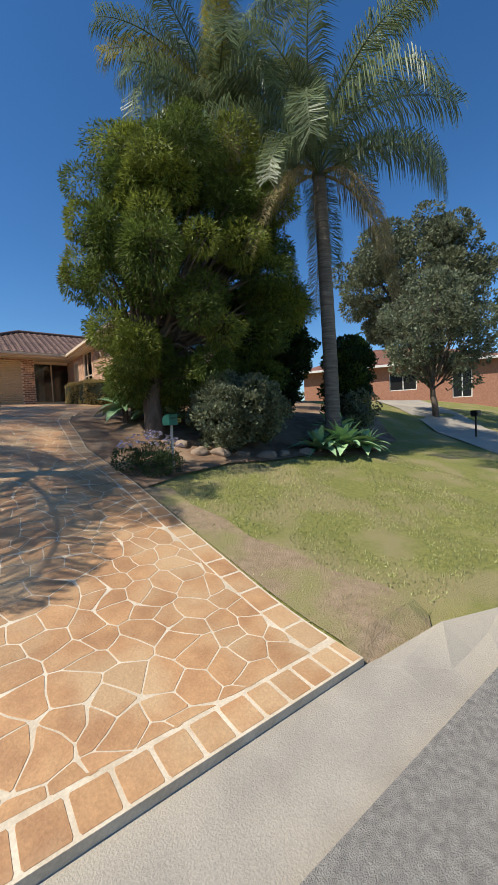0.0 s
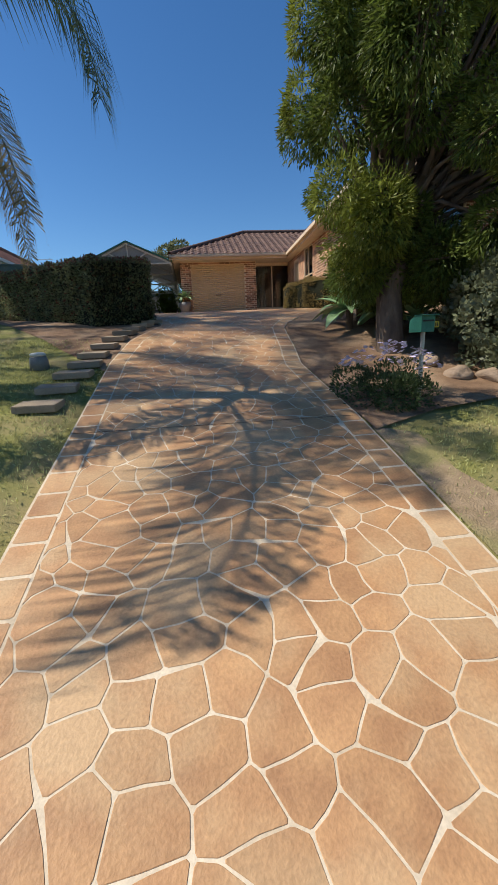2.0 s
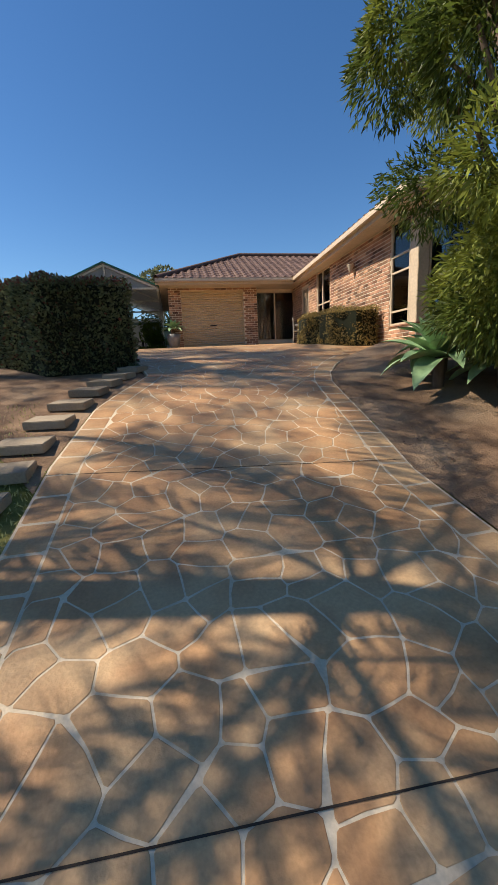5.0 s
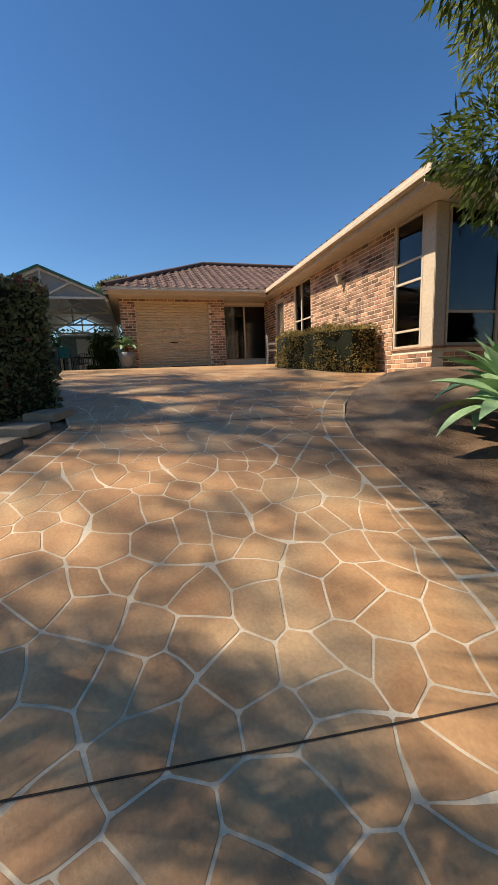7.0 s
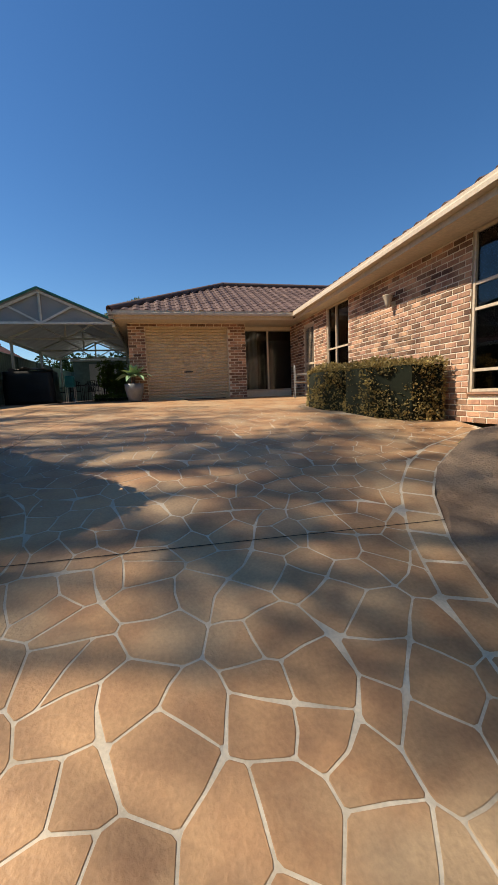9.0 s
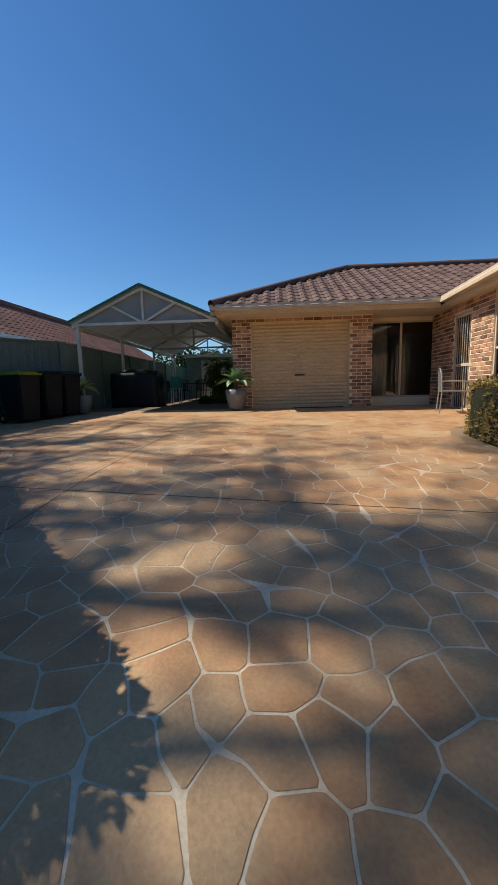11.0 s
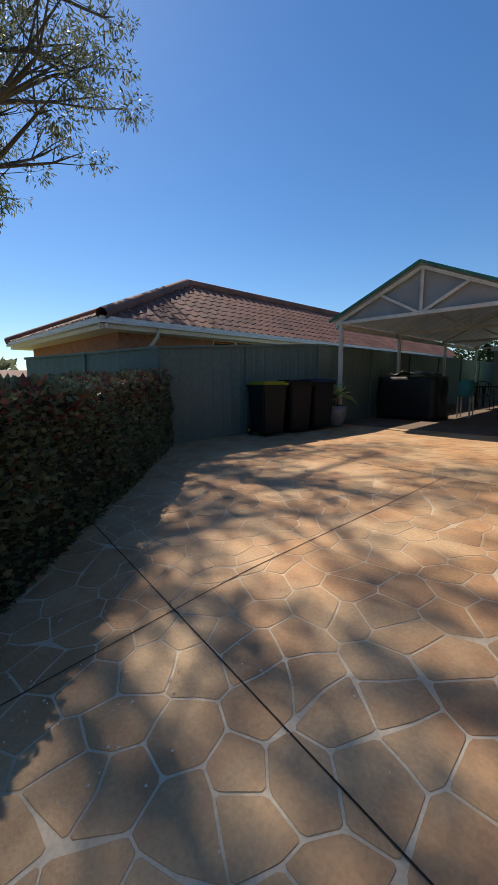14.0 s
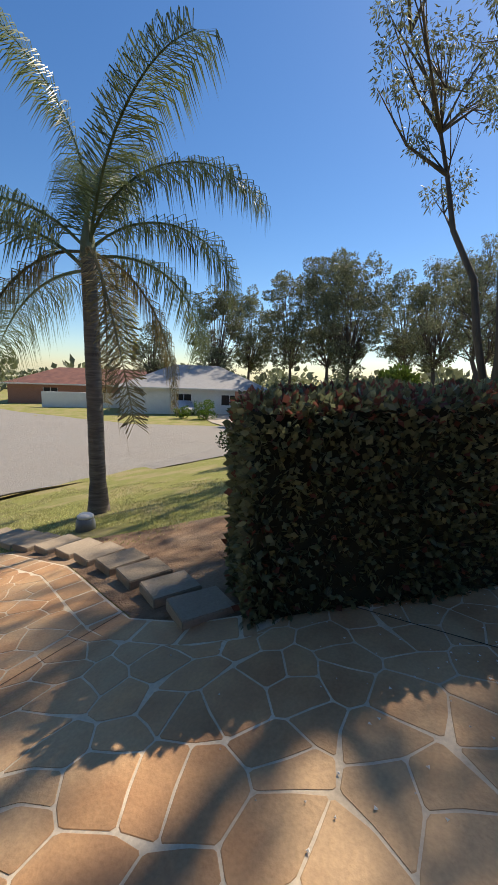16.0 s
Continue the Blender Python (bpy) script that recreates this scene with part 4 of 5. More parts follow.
def clipped(name, label, outline, z0, z1, density, size, mats, seed, bulge=0.08):
    """A clipped hedge: solid core, near-black to paint its inner shade, and leaves all over its faces. outline in plan,
    anticlockwise.
    """
    r = np.random.default_rng(seed)
    cx, cy = np.mean([p[0] for p in outline]), np.mean([p[1] for p in outline])
    t = thing(name, label, "hedge", pose(cx, cy, z0(cx, cy)))
    n = len(outline)
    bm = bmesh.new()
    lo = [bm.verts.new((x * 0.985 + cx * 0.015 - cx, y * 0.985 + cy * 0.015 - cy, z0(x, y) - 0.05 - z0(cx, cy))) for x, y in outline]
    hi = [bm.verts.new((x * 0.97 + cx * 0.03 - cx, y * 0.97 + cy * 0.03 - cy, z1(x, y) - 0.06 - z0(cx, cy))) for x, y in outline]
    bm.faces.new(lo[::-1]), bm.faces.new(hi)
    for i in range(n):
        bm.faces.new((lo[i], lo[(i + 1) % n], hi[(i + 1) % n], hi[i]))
    part("shade_core", bm, BLACKGREEN, t)
    P, D = [], []
    for (xa, ya), (xb, yb) in zip(outline, outline[1:] + outline[:1]):
        L = math.hypot(xb - xa, yb - ya)
        nx, ny = (yb - ya) / L, -(xb - xa) / L
        k = int(L * (z1(xa, ya) - z0(xa, ya)) * density)
        u, w = r.uniform(0, 1, k), r.uniform(0, 1, k)
        for a, b in zip(u, w):
            x, y = xa + (xb - xa) * a, ya + (yb - ya) * a
            z = z0(x, y) + (z1(x, y) - z0(x, y)) * b
            o = bulge * (noise.noise(Vector((x * 1.7, y * 1.7, z * 1.9))) + 0.5 * noise.noise(Vector((x * 6, y * 6, z * 6)))) + r.uniform(-0.05, 0.03)
            P.append((x + nx * o - cx, y + ny * o - cy, z - z0(cx, cy))), D.append((nx, ny, 0.35))
    x0, x1 = min(p[0] for p in outline), max(p[0] for p in outline)
    y0, y1 = min(p[1] for p in outline), max(p[1] for p in outline)
    for _ in range(int((x1 - x0) * (y1 - y0) * density * 1.1)):
        x, y = r.uniform(x0, x1), r.uniform(y0, y1)
        if inside(x, y, outline):
            P.append((x - cx, y - cy, z1(x, y) - z0(cx, cy) + bulge * noise.noise(Vector((x * 2, y * 2, 1))) + r.uniform(-0.06, 0.05))), D.append((0, 0, 1))
    P, D = np.array(P), np.array(D)
    pick = r.uniform(0, 1, len(P))
    red = (P[:, 2] > (P[:, 2].max() - 0.5)) & (pick < 0.3) | (pick < 0.05) if len(mats) > 1 else pick < -1
    raw("foliage", leaves("foliage", P[~red], D[~red], size, size * 0.38, mats[0], seed, 0.55), t)
    if len(mats) > 1:
        raw("new_growth", leaves("new_growth", P[red], D[red], size, size * 0.38, mats[1], seed + 1, 0.5), t, "reddish new leaf tips")
    return t


# core colour: the darkness between the leaves, painted near black
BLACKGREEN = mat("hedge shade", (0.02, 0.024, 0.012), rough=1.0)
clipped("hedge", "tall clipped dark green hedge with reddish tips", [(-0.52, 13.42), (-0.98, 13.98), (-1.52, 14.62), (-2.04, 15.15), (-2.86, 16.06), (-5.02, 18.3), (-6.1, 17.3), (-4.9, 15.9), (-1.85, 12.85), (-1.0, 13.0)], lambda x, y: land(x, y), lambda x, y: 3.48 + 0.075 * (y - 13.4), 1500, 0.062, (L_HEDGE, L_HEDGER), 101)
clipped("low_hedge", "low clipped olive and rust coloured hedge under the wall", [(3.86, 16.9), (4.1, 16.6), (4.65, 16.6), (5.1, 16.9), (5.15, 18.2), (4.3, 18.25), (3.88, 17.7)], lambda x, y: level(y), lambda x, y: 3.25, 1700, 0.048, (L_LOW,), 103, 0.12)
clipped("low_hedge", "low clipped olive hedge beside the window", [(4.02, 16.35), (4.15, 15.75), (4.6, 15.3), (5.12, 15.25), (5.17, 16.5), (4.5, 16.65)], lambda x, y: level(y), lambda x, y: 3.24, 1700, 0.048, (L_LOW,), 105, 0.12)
clipped("low_planting", "yellow-green low ground cover beside the carport", [(-1.4, 25.2), (-0.2, 25.2), (-0.2, 26.0), (-1.4, 26.0)], lambda x, y: 2.74, lambda x, y: 2.92, 900, 0.06, (L_BRIGHT,), 107)
leafy_tree("shrub", "dark shrub on the far lawn", -8.6, 8.4, 1.2, (0, 0, 0.6), (0.7, 0.7, 0.4), 14, 0.35, 1500, (0.08, 0.03), L_CYP, BARK, 0.05, 109, low=0.15)


def agave_leaf(L, W, bend, seed):
    V, F = [], []
    k = 9
    p, a = np.zeros(3), 0.0
    for i in range(k + 1):
        t = i / k
        w = W * (0.45 + 0.75 * math.sin(math.pi * min(1, 0.15 + 0.62 * t)) ** 1.1) * (1 - t ** 3.5)
        V += [(p[0] + 0.25 * w, -w, p[2] + 0.30 * w), (p[0], 0, p[2]), (p[0] + 0.25 * w, w, p[2] + 0.30 * w)]
        p = p + np.array((math.cos(a), 0, math.sin(a))) * L / k
        a -= math.radians(bend) / k
    for i in range(k):
        for j in (0, 1):
            F.append((3 * i + j, 3 * i + j + 1, 3 * i + 4 + j, 3 * i + 3 + j))
    return mesh_of("leaf", V, F, L_AGAVE, True)


AGL = [agave_leaf(1, 0.135, b, 1) for b in (10, 35, 60)]


def agave(parent, x, y, z, n, size, seed):
    r = np.random.default_rng(seed)
    for i in range(n):
        t = i / n
        m = Matrix.Translation((x, y, z)) @ pose(0, 0, 0, r.normal(0, 5), -(78 - 72 * t + r.normal(0, 5)), i * 137.5) @ Matrix.Scale(size * (0.65 + 0.4 * t) * r.uniform(0.85, 1.1), 4)
        raw("leaf", AGL[min(2, int(t * 3))], parent, at=m)


def agave_clump(label, x, y, heads, seed):
    z = land(x, y)
    t = thing("agave", label, "succulent plant", pose(x, y, z - 0.03))
    for i, (dx, dy, dz, n, s) in enumerate(heads):
        vs, fs = tube_data([(dx, dy, -0.02), (dx, dy, dz + 0.05)], [0.07, 0.08], 8)
        raw("stem", mesh_of("stem", vs, fs, BARK, True), t)
        agave(t, dx, dy, dz, n, s, seed + i)
    return t


agave_clump("cluster of large pale green agave rosettes beside the driveway", 3.6, 10.85, [(0.05, 0, 0.42, 34, 0.95), (0.65, -0.45, 0.3, 30, 0.8), (0.5, 0.55, 0.6, 26, 0.85), (0.95, -0.95, 0.15, 24, 0.62), (1.2, 0.1, 0.5, 26, 0.8)], 201)
agave_clump("cluster of spiky green agaves at the lawn edge", 7.7, 6.95, [(0, 0, 0.2, 36, 1.0), (0.85, -0.1, 0.12, 34, 0.78), (-0.6, 0.25, 0.15, 30, 0.85), (0.3, 0.5, 0.5, 30, 0.95)], 211)


def potted(label, x, y, s, n, seed):
    z = level(min(y, 22))
    t = thing("plant_pot", label, "potted plant", pose(x, y, z))
    part("pot", lathe([(0.13 * s, 0), (0.17 * s, 0.06 * s), (0.225 * s, 0.3 * s), (0.24 * s, 0.46 * s), (0.215 * s, 0.46 * s), (0.2 * s, 0.40 * s), (0.01, 0.40 * s)]), POT, t, smooth=True)
    vs, fs = tube_data([(0, 0, 0.38 * s), (0, 0, 0.62 * s)], [0.045, 0.05], 8)
    raw("stem", mesh_of("stem", vs, fs, BARK, True), t)
    agave(t, 0, 0, 0.62 * s, n, 0.5 * s, seed)


potted("grey glazed pot with a pale green agave by the garage", 0.22, 21.7, 1.12, 32, 221)
potted("dark grey pot with a spiky agave by the carport post", -3.7, 21.68, 1.0, 26, 223)

flowers = thing("flower_bush", "low bush of mauve daisies at the driveway edge", "flowering plant", pose(2.62, 7.35, land(2.62, 7.35)))
lobes("foliage", [(0, 0, 0.15), (0.3, 0.2, 0.18), (-0.2, 0.3, 0.15), (0.15, -0.3, 0.12), (0.4, -0.15, 0.12)], [0.38, 0.36, 0.33, 0.33, 0.3], 9000, 0.05, 0.012, L_DAISY, flowers, 231, 0.6)
P, D = [], []
r = np.random.default_rng(233)
FL = Pile()
for i in range(110):
    a, q = r.uniform(0, 6.28), math.sqrt(r.uniform(0, 1)) * 0.62
    x, y = 0.12 + q * math.cos(a), q * math.sin(a) * 0.85
    z = 0.63 - 0.5 * q * q + r.uniform(-0.06, 0.09)
    s = r.uniform(0.03, 0.046)
    tx, ty = r.uniform(-0.5, 0.3), r.uniform(-0.6, 0.1)
    V = [(x, y, z + 0.006)] + [(x + s * (1.0 if j % 2 else 0.45) * math.cos(j * 0.3927), y + s * (1.0 if j % 2 else 0.45) * math.sin(j * 0.3927), z + s * (tx * math.cos(j * 0.3927) + ty * math.sin(j * 0.3927))) for j in range(16)]
    FL.add(V, [(0, j + 1, (j + 1) % 16 + 1) for j in range(16)])
raw("bloom", FL.mesh("bloom", L_FLOWER), flowers, "mauve daisy heads", "stuff")

# ---- garden things ----
mail = thing("letterbox", "green curved-top letterbox on a pale steel post", "letterbox", pose(3.17, 7.35, land(3.17, 7.35), 0, 0, 8))
part("post", box_bm([((-0.02, -0.02, -0.1), (0.02, 0.02, 0.8))], 0.004), GALV, mail)
bm = bmesh.new()
prof = [(-0.11, 0.80), (0.11, 0.80), (0.11, 0.91), (0.09, 0.955), (0.04, 0.98), (-0.02, 0.99), (-0.11, 0.99)]
a = [bm.verts.new((-0.12, y, z)) for y, z in prof]
b = [bm.verts.new((0.07, y, z)) for y, z in prof]
for i in range(len(prof)):
    j = (i + 1) % len(prof)
    bm.faces.new((a[i], a[j], b[j], b[i]))
bm.faces.new(a), bm.faces.new(b[::-1])
bmesh.ops.recalc_face_normals(bm, faces=bm.faces[:])
bmesh.ops.bevel(bm, geom=bm.edges[:], offset=0.004, segments=1, affect="EDGES")
part("body", bm, GREEN, mail)
part("hood", box_bm([((-0.13, -0.17, 0.99), (0.08, 0.02, 1.0))], 0.003), GREEN, mail)
part("slot", box_bm([((-0.1, -0.116, 0.92), (0.05, -0.112, 0.94))]), BLACK, mail)
part("number_plate", box_bm([((0.08, -0.03, 0.85), (0.2, -0.02, 0.92))]), YEL, mail, "yellow plate with dark bars")
for i in range(4):
    part("bar", box_bm([((0.092 + i * 0.026, -0.034, 0.865), (0.106 + i * 0.026, -0.031, 0.905))]), BLACK, mail)

far_mail = thing("letterbox", "dark letterbox on a thin post by the neighbour's drive", "letterbox", pose(15.4, 6.8, land(15.4, 6.8)))
part("post", box_bm([((-0.025, -0.025, -0.1), (0.025, 0.025, 0.75))]), BLACK, far_mail)
part("body", box_bm([((-0.2, -0.12, 0.75), (0.2, 0.12, 0.98))], 0.03), BLACK, far_mail)


def rock(x, y, s, seed, label="rough brown garden rock", name="rock", mt=None):
    bm = bmesh.new()
    bmesh.ops.create_icosphere(bm, subdivisions=3, radius=1)
    for v in bm.verts:
        k = 1 + 0.35 * noise.noise(v.co * 1.1 + Vector((seed, 0, 0))) + 0.12 * noise.noise(v.co * 3 + Vector((0, seed, 0)))
        v.co = Vector((v.co.x * s[0], v.co.y * s[1], v.co.z * s[2])) * k
    ob = part(name, bm, mt or ROCK, smooth=True, at=pose(x, y, land(x, y) + s[2] * 0.25, 0, 0, seed * 40))
    tagged(ob, label, "rock")
    return ob


for i, (x, y, s) in enumerate([(4.15, 7.95, 0.3), (4.55, 7.75, 0.34), (5.0, 7.6, 0.22), (5.5, 7.35, 0.3), (6.0, 7.3, 0.22), (4.0, 8.5, 0.25), (6.6, 7.2, 0.25), (9.0, 6.9, 0.25), (9.6, 7.0, 0.2)]):
    rock(x, y, (s * 0.85, s * 0.6, s * 0.4), i + 1)
stub = thing("garden_light", "squat grey garden light with a pale top", "garden light", pose(-2.08, 9.55, land(-2.08, 9.55)))
part("base", lathe([(0.15, -0.05), (0.14, 0.1), (0.115, 0.17)], 20), POT, stub, smooth=True)
part("cap", lathe([(0.12, 0.17), (0.12, 0.2), (0.09, 0.225), (0.01, 0.23)], 20), WHITE, stub, smooth=True)

STEPS = [(-0.56, 13.03, -28, 0.2), (-0.73, 12.58, -24, 0.2), (-0.88, 12.12, -20, 0.2), (-1.02, 11.66, -14, 0.21), (-1.14, 11.15, -10, 0.22), (-1.25, 10.62, -6, 0.22), (-1.34, 10.05, -4, 0.24), (-1.36, 9.5, 3, 0.25), (-1.42, 9.0, 0, 0.26), (-1.5, 8.45, 5, 0.26), (-1.56, 7.85, -4, 0.26)]
for i, (x, y, a, w) in enumerate(STEPS):
    z = land(x, y)
    ob = part("paver", box_bm([((-w, -0.17, -0.06), (w, 0.17, 0.03))], 0.008), PAVER, at=pose(x, y, z + 0.035, 4, 0, a))
    tagged(ob, "square buff sandstone stepping paver on the slope", "paving stone", "stepping stones")

for i, (x, y) in enumerate([(-4.16, 19.95), (-3.99, 20.55), (-3.86, 21.12)]):
    z = level(y)
    b = thing("wheelie_bin", ("dark green wheelie bin with a yellow-green lid", "dark green wheelie bin standing in the middle", "dark wheelie bin with a blue lid")[i], "wheelie bin", pose(x, y, z, 0, 0, 75), "wheelie bins by the fence")
    bm = box_bm([((-0.27, -0.3, 0.06), (0.27, 0.3, 0.98))])
    for v in bm.verts:
        if v.co.z < 0.5:
            v.co.x *= 0.82
            v.co.y = v.co.y * 0.78 - 0.02
    bmesh.ops.bevel(bm, geom=bm.edges[:], offset=0.025, segments=2, affect="EDGES")
    part("body", bm, BIN, b)
    part("rim", box_bm([((-0.29, -0.32, 0.94), (0.29, 0.31, 0.985))], 0.012), BIN, b)
    part("lid", box_bm([((-0.29, -0.34, 0.985), (0.29, 0.32, 1.02)), ((-0.24, -0.28, 1.02), (0.24, 0.24, 1.05))], 0.012), (BINLID, BIN, BLUE)[i], b)
    part("handle", box_bm([((-0.24, 0.32, 0.95), (0.24, 0.37, 0.985))], 0.01), BIN, b)
    for s in (-1, 1):
        w = part("wheel", lathe([(0.03, -0.025), (0.095, -0.025), (0.1, -0.015), (0.1, 0.015), (0.095, 0.025), (0.03, 0.025)], 18), BLACK, b, at=pose(s * 0.25, 0.24, 0.1, 0, 90, 0))
        part("hub", lathe([(0.035, -0.032), (0.035, 0.032)], 12), YEL if i == 0 else BLACK, w, "yellow wheel hub")

bbq = thing("barbecue", "barbecue under a black cover with grey folded cloth on top", "barbecue", pose(-3.1, 24.2, 2.74))
bm = box_bm([((-0.75, -0.4, 0.0), (0.75, 0.4, 1.05))])
bmesh.ops.subdivide_edges(bm, edges=bm.edges[:], cuts=8, use_grid_fill=True)
for v in bm.verts:
    k = noise.noise(v.co * 3.0) * 0.05
    v.co.x *= 1 + k - 0.06 * v.co.z
    v.co.y *= 1 + k
part("cover", bm, BLACK, bbq, smooth=True)
bm = bmesh.new()
bmesh.ops.create_grid(bm, x_segments=14, y_segments=8, size=0.5)
for v in bm.verts:
    v.co = Vector((v.co.x * 1.2, v.co.y * 0.7, 1.10 + 0.10 * noise.noise(v.co * 5) + 0.05 * (1 - abs(v.co.x) * 2)))
part("cloth", bm, mat("grey cloth", (0.3, 0.3, 0.31), rough=0.8), bbq)
tubm = thing("storage_tub", "turquoise plastic tub on a white stand", "tub", pose(-2.15, 25.2, 2.74))
part("tub", box_bm([((-0.15, -0.15, 0.55), (0.15, 0.15, 0.95))], 0.03), TURQ, tubm)
for dx in (-0.14, 0.14):
    for dy in (-0.14, 0.14):
        part("leg", box_bm([((dx - 0.015, dy - 0.015, 0), (dx + 0.015, dy + 0.015, 0.55))]), WHITE, tubm)


def chair(label, x, y, z, a, mt, s=1.0):
    c = thing("garden_chair", label, "chair", pose(x, y, z, 0, 0, a), "outdoor chairs")
    part("seat", box_bm([((-0.24, -0.24, 0.42), (0.24, 0.24, 0.45))], 0.01), mt, c)
    for dx in (-0.22, 0.22):
        for dy, h in ((-0.22, 0.62), (0.22, 0.86)):
            vs, fs = tube_data([(dx * 1.08, dy * 1.15, 0), (dx, dy, 0.42), (dx, dy * 1.1, h)], [0.012] * 3, 6)
            raw("leg", mesh_of("leg", vs, fs, mt, True), c)
        vs, fs = tube_data([(dx, -0.24, 0.62), (dx, 0.0, 0.64), (dx, 0.24, 0.63)], [0.013] * 3, 6)
        raw("armrest", mesh_of("armrest", vs, fs, mt, True), c)
    arc = [(-0.22 + 0.44 * i / 8, 0.25, 0.80 + 0.10 * math.sin(math.pi * i / 8)) for i in range(9)]
    vs, fs = tube_data(arc, [0.013] * 9, 6)
    raw("back_rail", mesh_of("back_rail", vs, fs, mt, True), c)
    for i in range(5):
        part("slat", box_bm([((-0.16 + i * 0.08 - 0.012, 0.235, 0.45), (-0.16 + i * 0.08 + 0.012, 0.247, 0.86))]), mt, c)


chair("grey metal garden chair by the entry door", 4.75, 20.2, level(20.2), 75, GALV)
table = thing("garden_table", "dark outdoor table under the carport", "table", pose(-2.2, 29.4, 2.76))
part("tabletop", box_bm([((-0.8, -0.5, 0.7), (0.8, 0.5, 0.74))], 0.01), BLACK, table)
for dx in (-0.72, 0.72):
    for dy in (-0.42, 0.42):
        part("leg", box_bm([((dx - 0.03, dy - 0.03, 0), (dx + 0.03, dy + 0.03, 0.7))]), BLACK, table)
for x, y, a in ((-3.3, 29.4, 90), (-1.1, 29.2, -90), (-2.6, 28.6, 180), (-1.8, 28.5, 170), (-2.3, 30.3, 0)):
    chair("dark metal garden chair at the carport table", x, y, 2.76, a, BLACK)

shed = thing("garden_shed", "pale teal steel garden shed at the end of the carport", "shed", pose(-1.9, 33.6, 2.76))
part("wall", box_bm([((-1.5, -0.9, 0), (1.5, 0.9, 2.1))]), mat("teal steel", (0.20, 0.30, 0.27), rough=0.5), shed)
part("roof", box_bm([((-1.6, -1.0, 2.1), (1.6, 1.0, 2.2))], 0.01), STEEL, shed)
part("door", box_bm([((-0.7, -0.93, 0.05), (0.7, -0.905, 1.95))], 0.01), STEEL, shed)
for i, x in enumerate((-5.4, -3.4, -1.5, 0.4, 2.4)):
    leafy_tree("shrub", "dense dark shrub behind the back fence", x, 37.5, 3.2, (0, 0, 1.9), (1.1, 0.9, 1.3), 16, 0.7, 420, (0.16, 0.07), L_CYP, BARK, 0.06, 500 + i, low=0.15)
strip = part("drain_grate", box_bm([((-0.62, -0.06, 0), (0.62, 0.06, 0.02))], 0.004), BLACK, at=pose(2.25, 21.93, level(21.93) + 0.004))
tagged(strip, "narrow dark drain grate at the garage threshold", "drain")

# ---- neighbouring houses ----
def simple_house(name, label, x, y, a, w, d, eave, ridge, wallm, roofm, z, windows=(), garage=None):
    """A far house: walls with real openings, overhanging hip roof, windows and doors."""
    h = thing(name, label, "house", pose(x, y, z, 0, 0, a))
    bx = []
    cuts = [-w / 2]
    for c, ww, lo, hi in windows:
        bx += [((cuts[-1], -d / 2, -0.6), (c - ww / 2, -d / 2 + 0.2, eave)), ((c - ww / 2, -d / 2, -0.6), (c + ww / 2, -d / 2 + 0.2, lo)), ((c - ww / 2, -d / 2, hi), (c + ww / 2, -d / 2 + 0.2, eave))]
        cuts.append(c + ww / 2)
    bx += [((cuts[-1], -d / 2, -0.6), (w / 2, -d / 2 + 0.2, eave))]
    part("wall", box_bm(bx), wallm, h)
    part("wall", box_bm([((-w / 2, -d / 2 + 0.2, -0.6), (-w / 2 + 0.2, d / 2, eave))]), wallm, h)
    part("wall", box_bm([((w / 2 - 0.2, -d / 2 + 0.2, -0.6), (w / 2, d / 2, eave))]), wallm, h)
    part("wall", box_bm([((-w / 2 + 0.2, d / 2 - 0.2, -0.6), (w / 2 - 0.2, d / 2, eave))]), wallm, h)
    for c, ww, lo, hi in windows:
        win = tagged(new("window"), "")
        win.parent, win.matrix_basis = h, pose(c, -d / 2 + 0.08, 0)
        part("frame", box_bm([((-ww / 2, -0.03, lo), (-ww / 2 + 0.06, 0.03, hi)), ((ww / 2 - 0.06, -0.03, lo), (ww / 2, 0.03, hi)), ((-ww / 2, -0.03, lo), (ww / 2, 0.03, lo + 0.06)), ((-0.03, -0.03, lo), (0.03, 0.03, hi))]), WHITE, win)
        part("pane", box_bm([((-ww / 2, 0.0, lo), (ww / 2, 0.01, hi))]), BLACK, win)
    o = 0.5
    W, D = w / 2 + o, d / 2 + o
    k = min(W, D)
    ex, ey = W - k, D - k
    bm = bmesh.new()
    e = [bm.verts.new(p) for p in ((-W, -D, eave), (W, -D, eave), (W, D, eave), (-W, D, eave))]
    if W >= D:
        r0, r1 = bm.verts.new((-ex, 0, ridge)), bm.verts.new((ex, 0, ridge))
        for f in ((e[0], e[1], r1, r0), (e[1], e[2], r1), (e[2], e[3], r0, r1), (e[3], e[0], r0), (e[3], e[2], e[1], e[0])):
            bm.faces.new(f)
    else:
        r0, r1 = bm.verts.new((0, -ey, ridge)), bm.verts.new((0, ey, ridge))
        for f in ((e[0], e[1], r0), (e[1], e[2], r1, r0), (e[2], e[3], r1), (e[3], e[0], r0, r1), (e[3], e[2], e[1], e[0])):
            bm.faces.new(f)
    part("roof", bm, roofm, h)
    part("gutter", box_bm([((-W - 0.1, -D - 0.1, eave - 0.12), (W + 0.1, -D, eave + 0.04)), ((-W - 0.1, D, eave - 0.12), (W + 0.1, D + 0.1, eave + 0.04)), ((-W - 0.1, -D, eave - 0.12), (-W, D, eave + 0.04)), ((W, -D, eave - 0.12), (W + 0.1, D, eave + 0.04))]), WHITE, h)
    if garage:
        c, ww = garage
        part("garage_door", box_bm([((c - ww / 2, -d / 2 - 0.03, 0), (c + ww / 2, -d / 2 - 0.003, 2.2))], 0.01), WHITE, h)
    return h


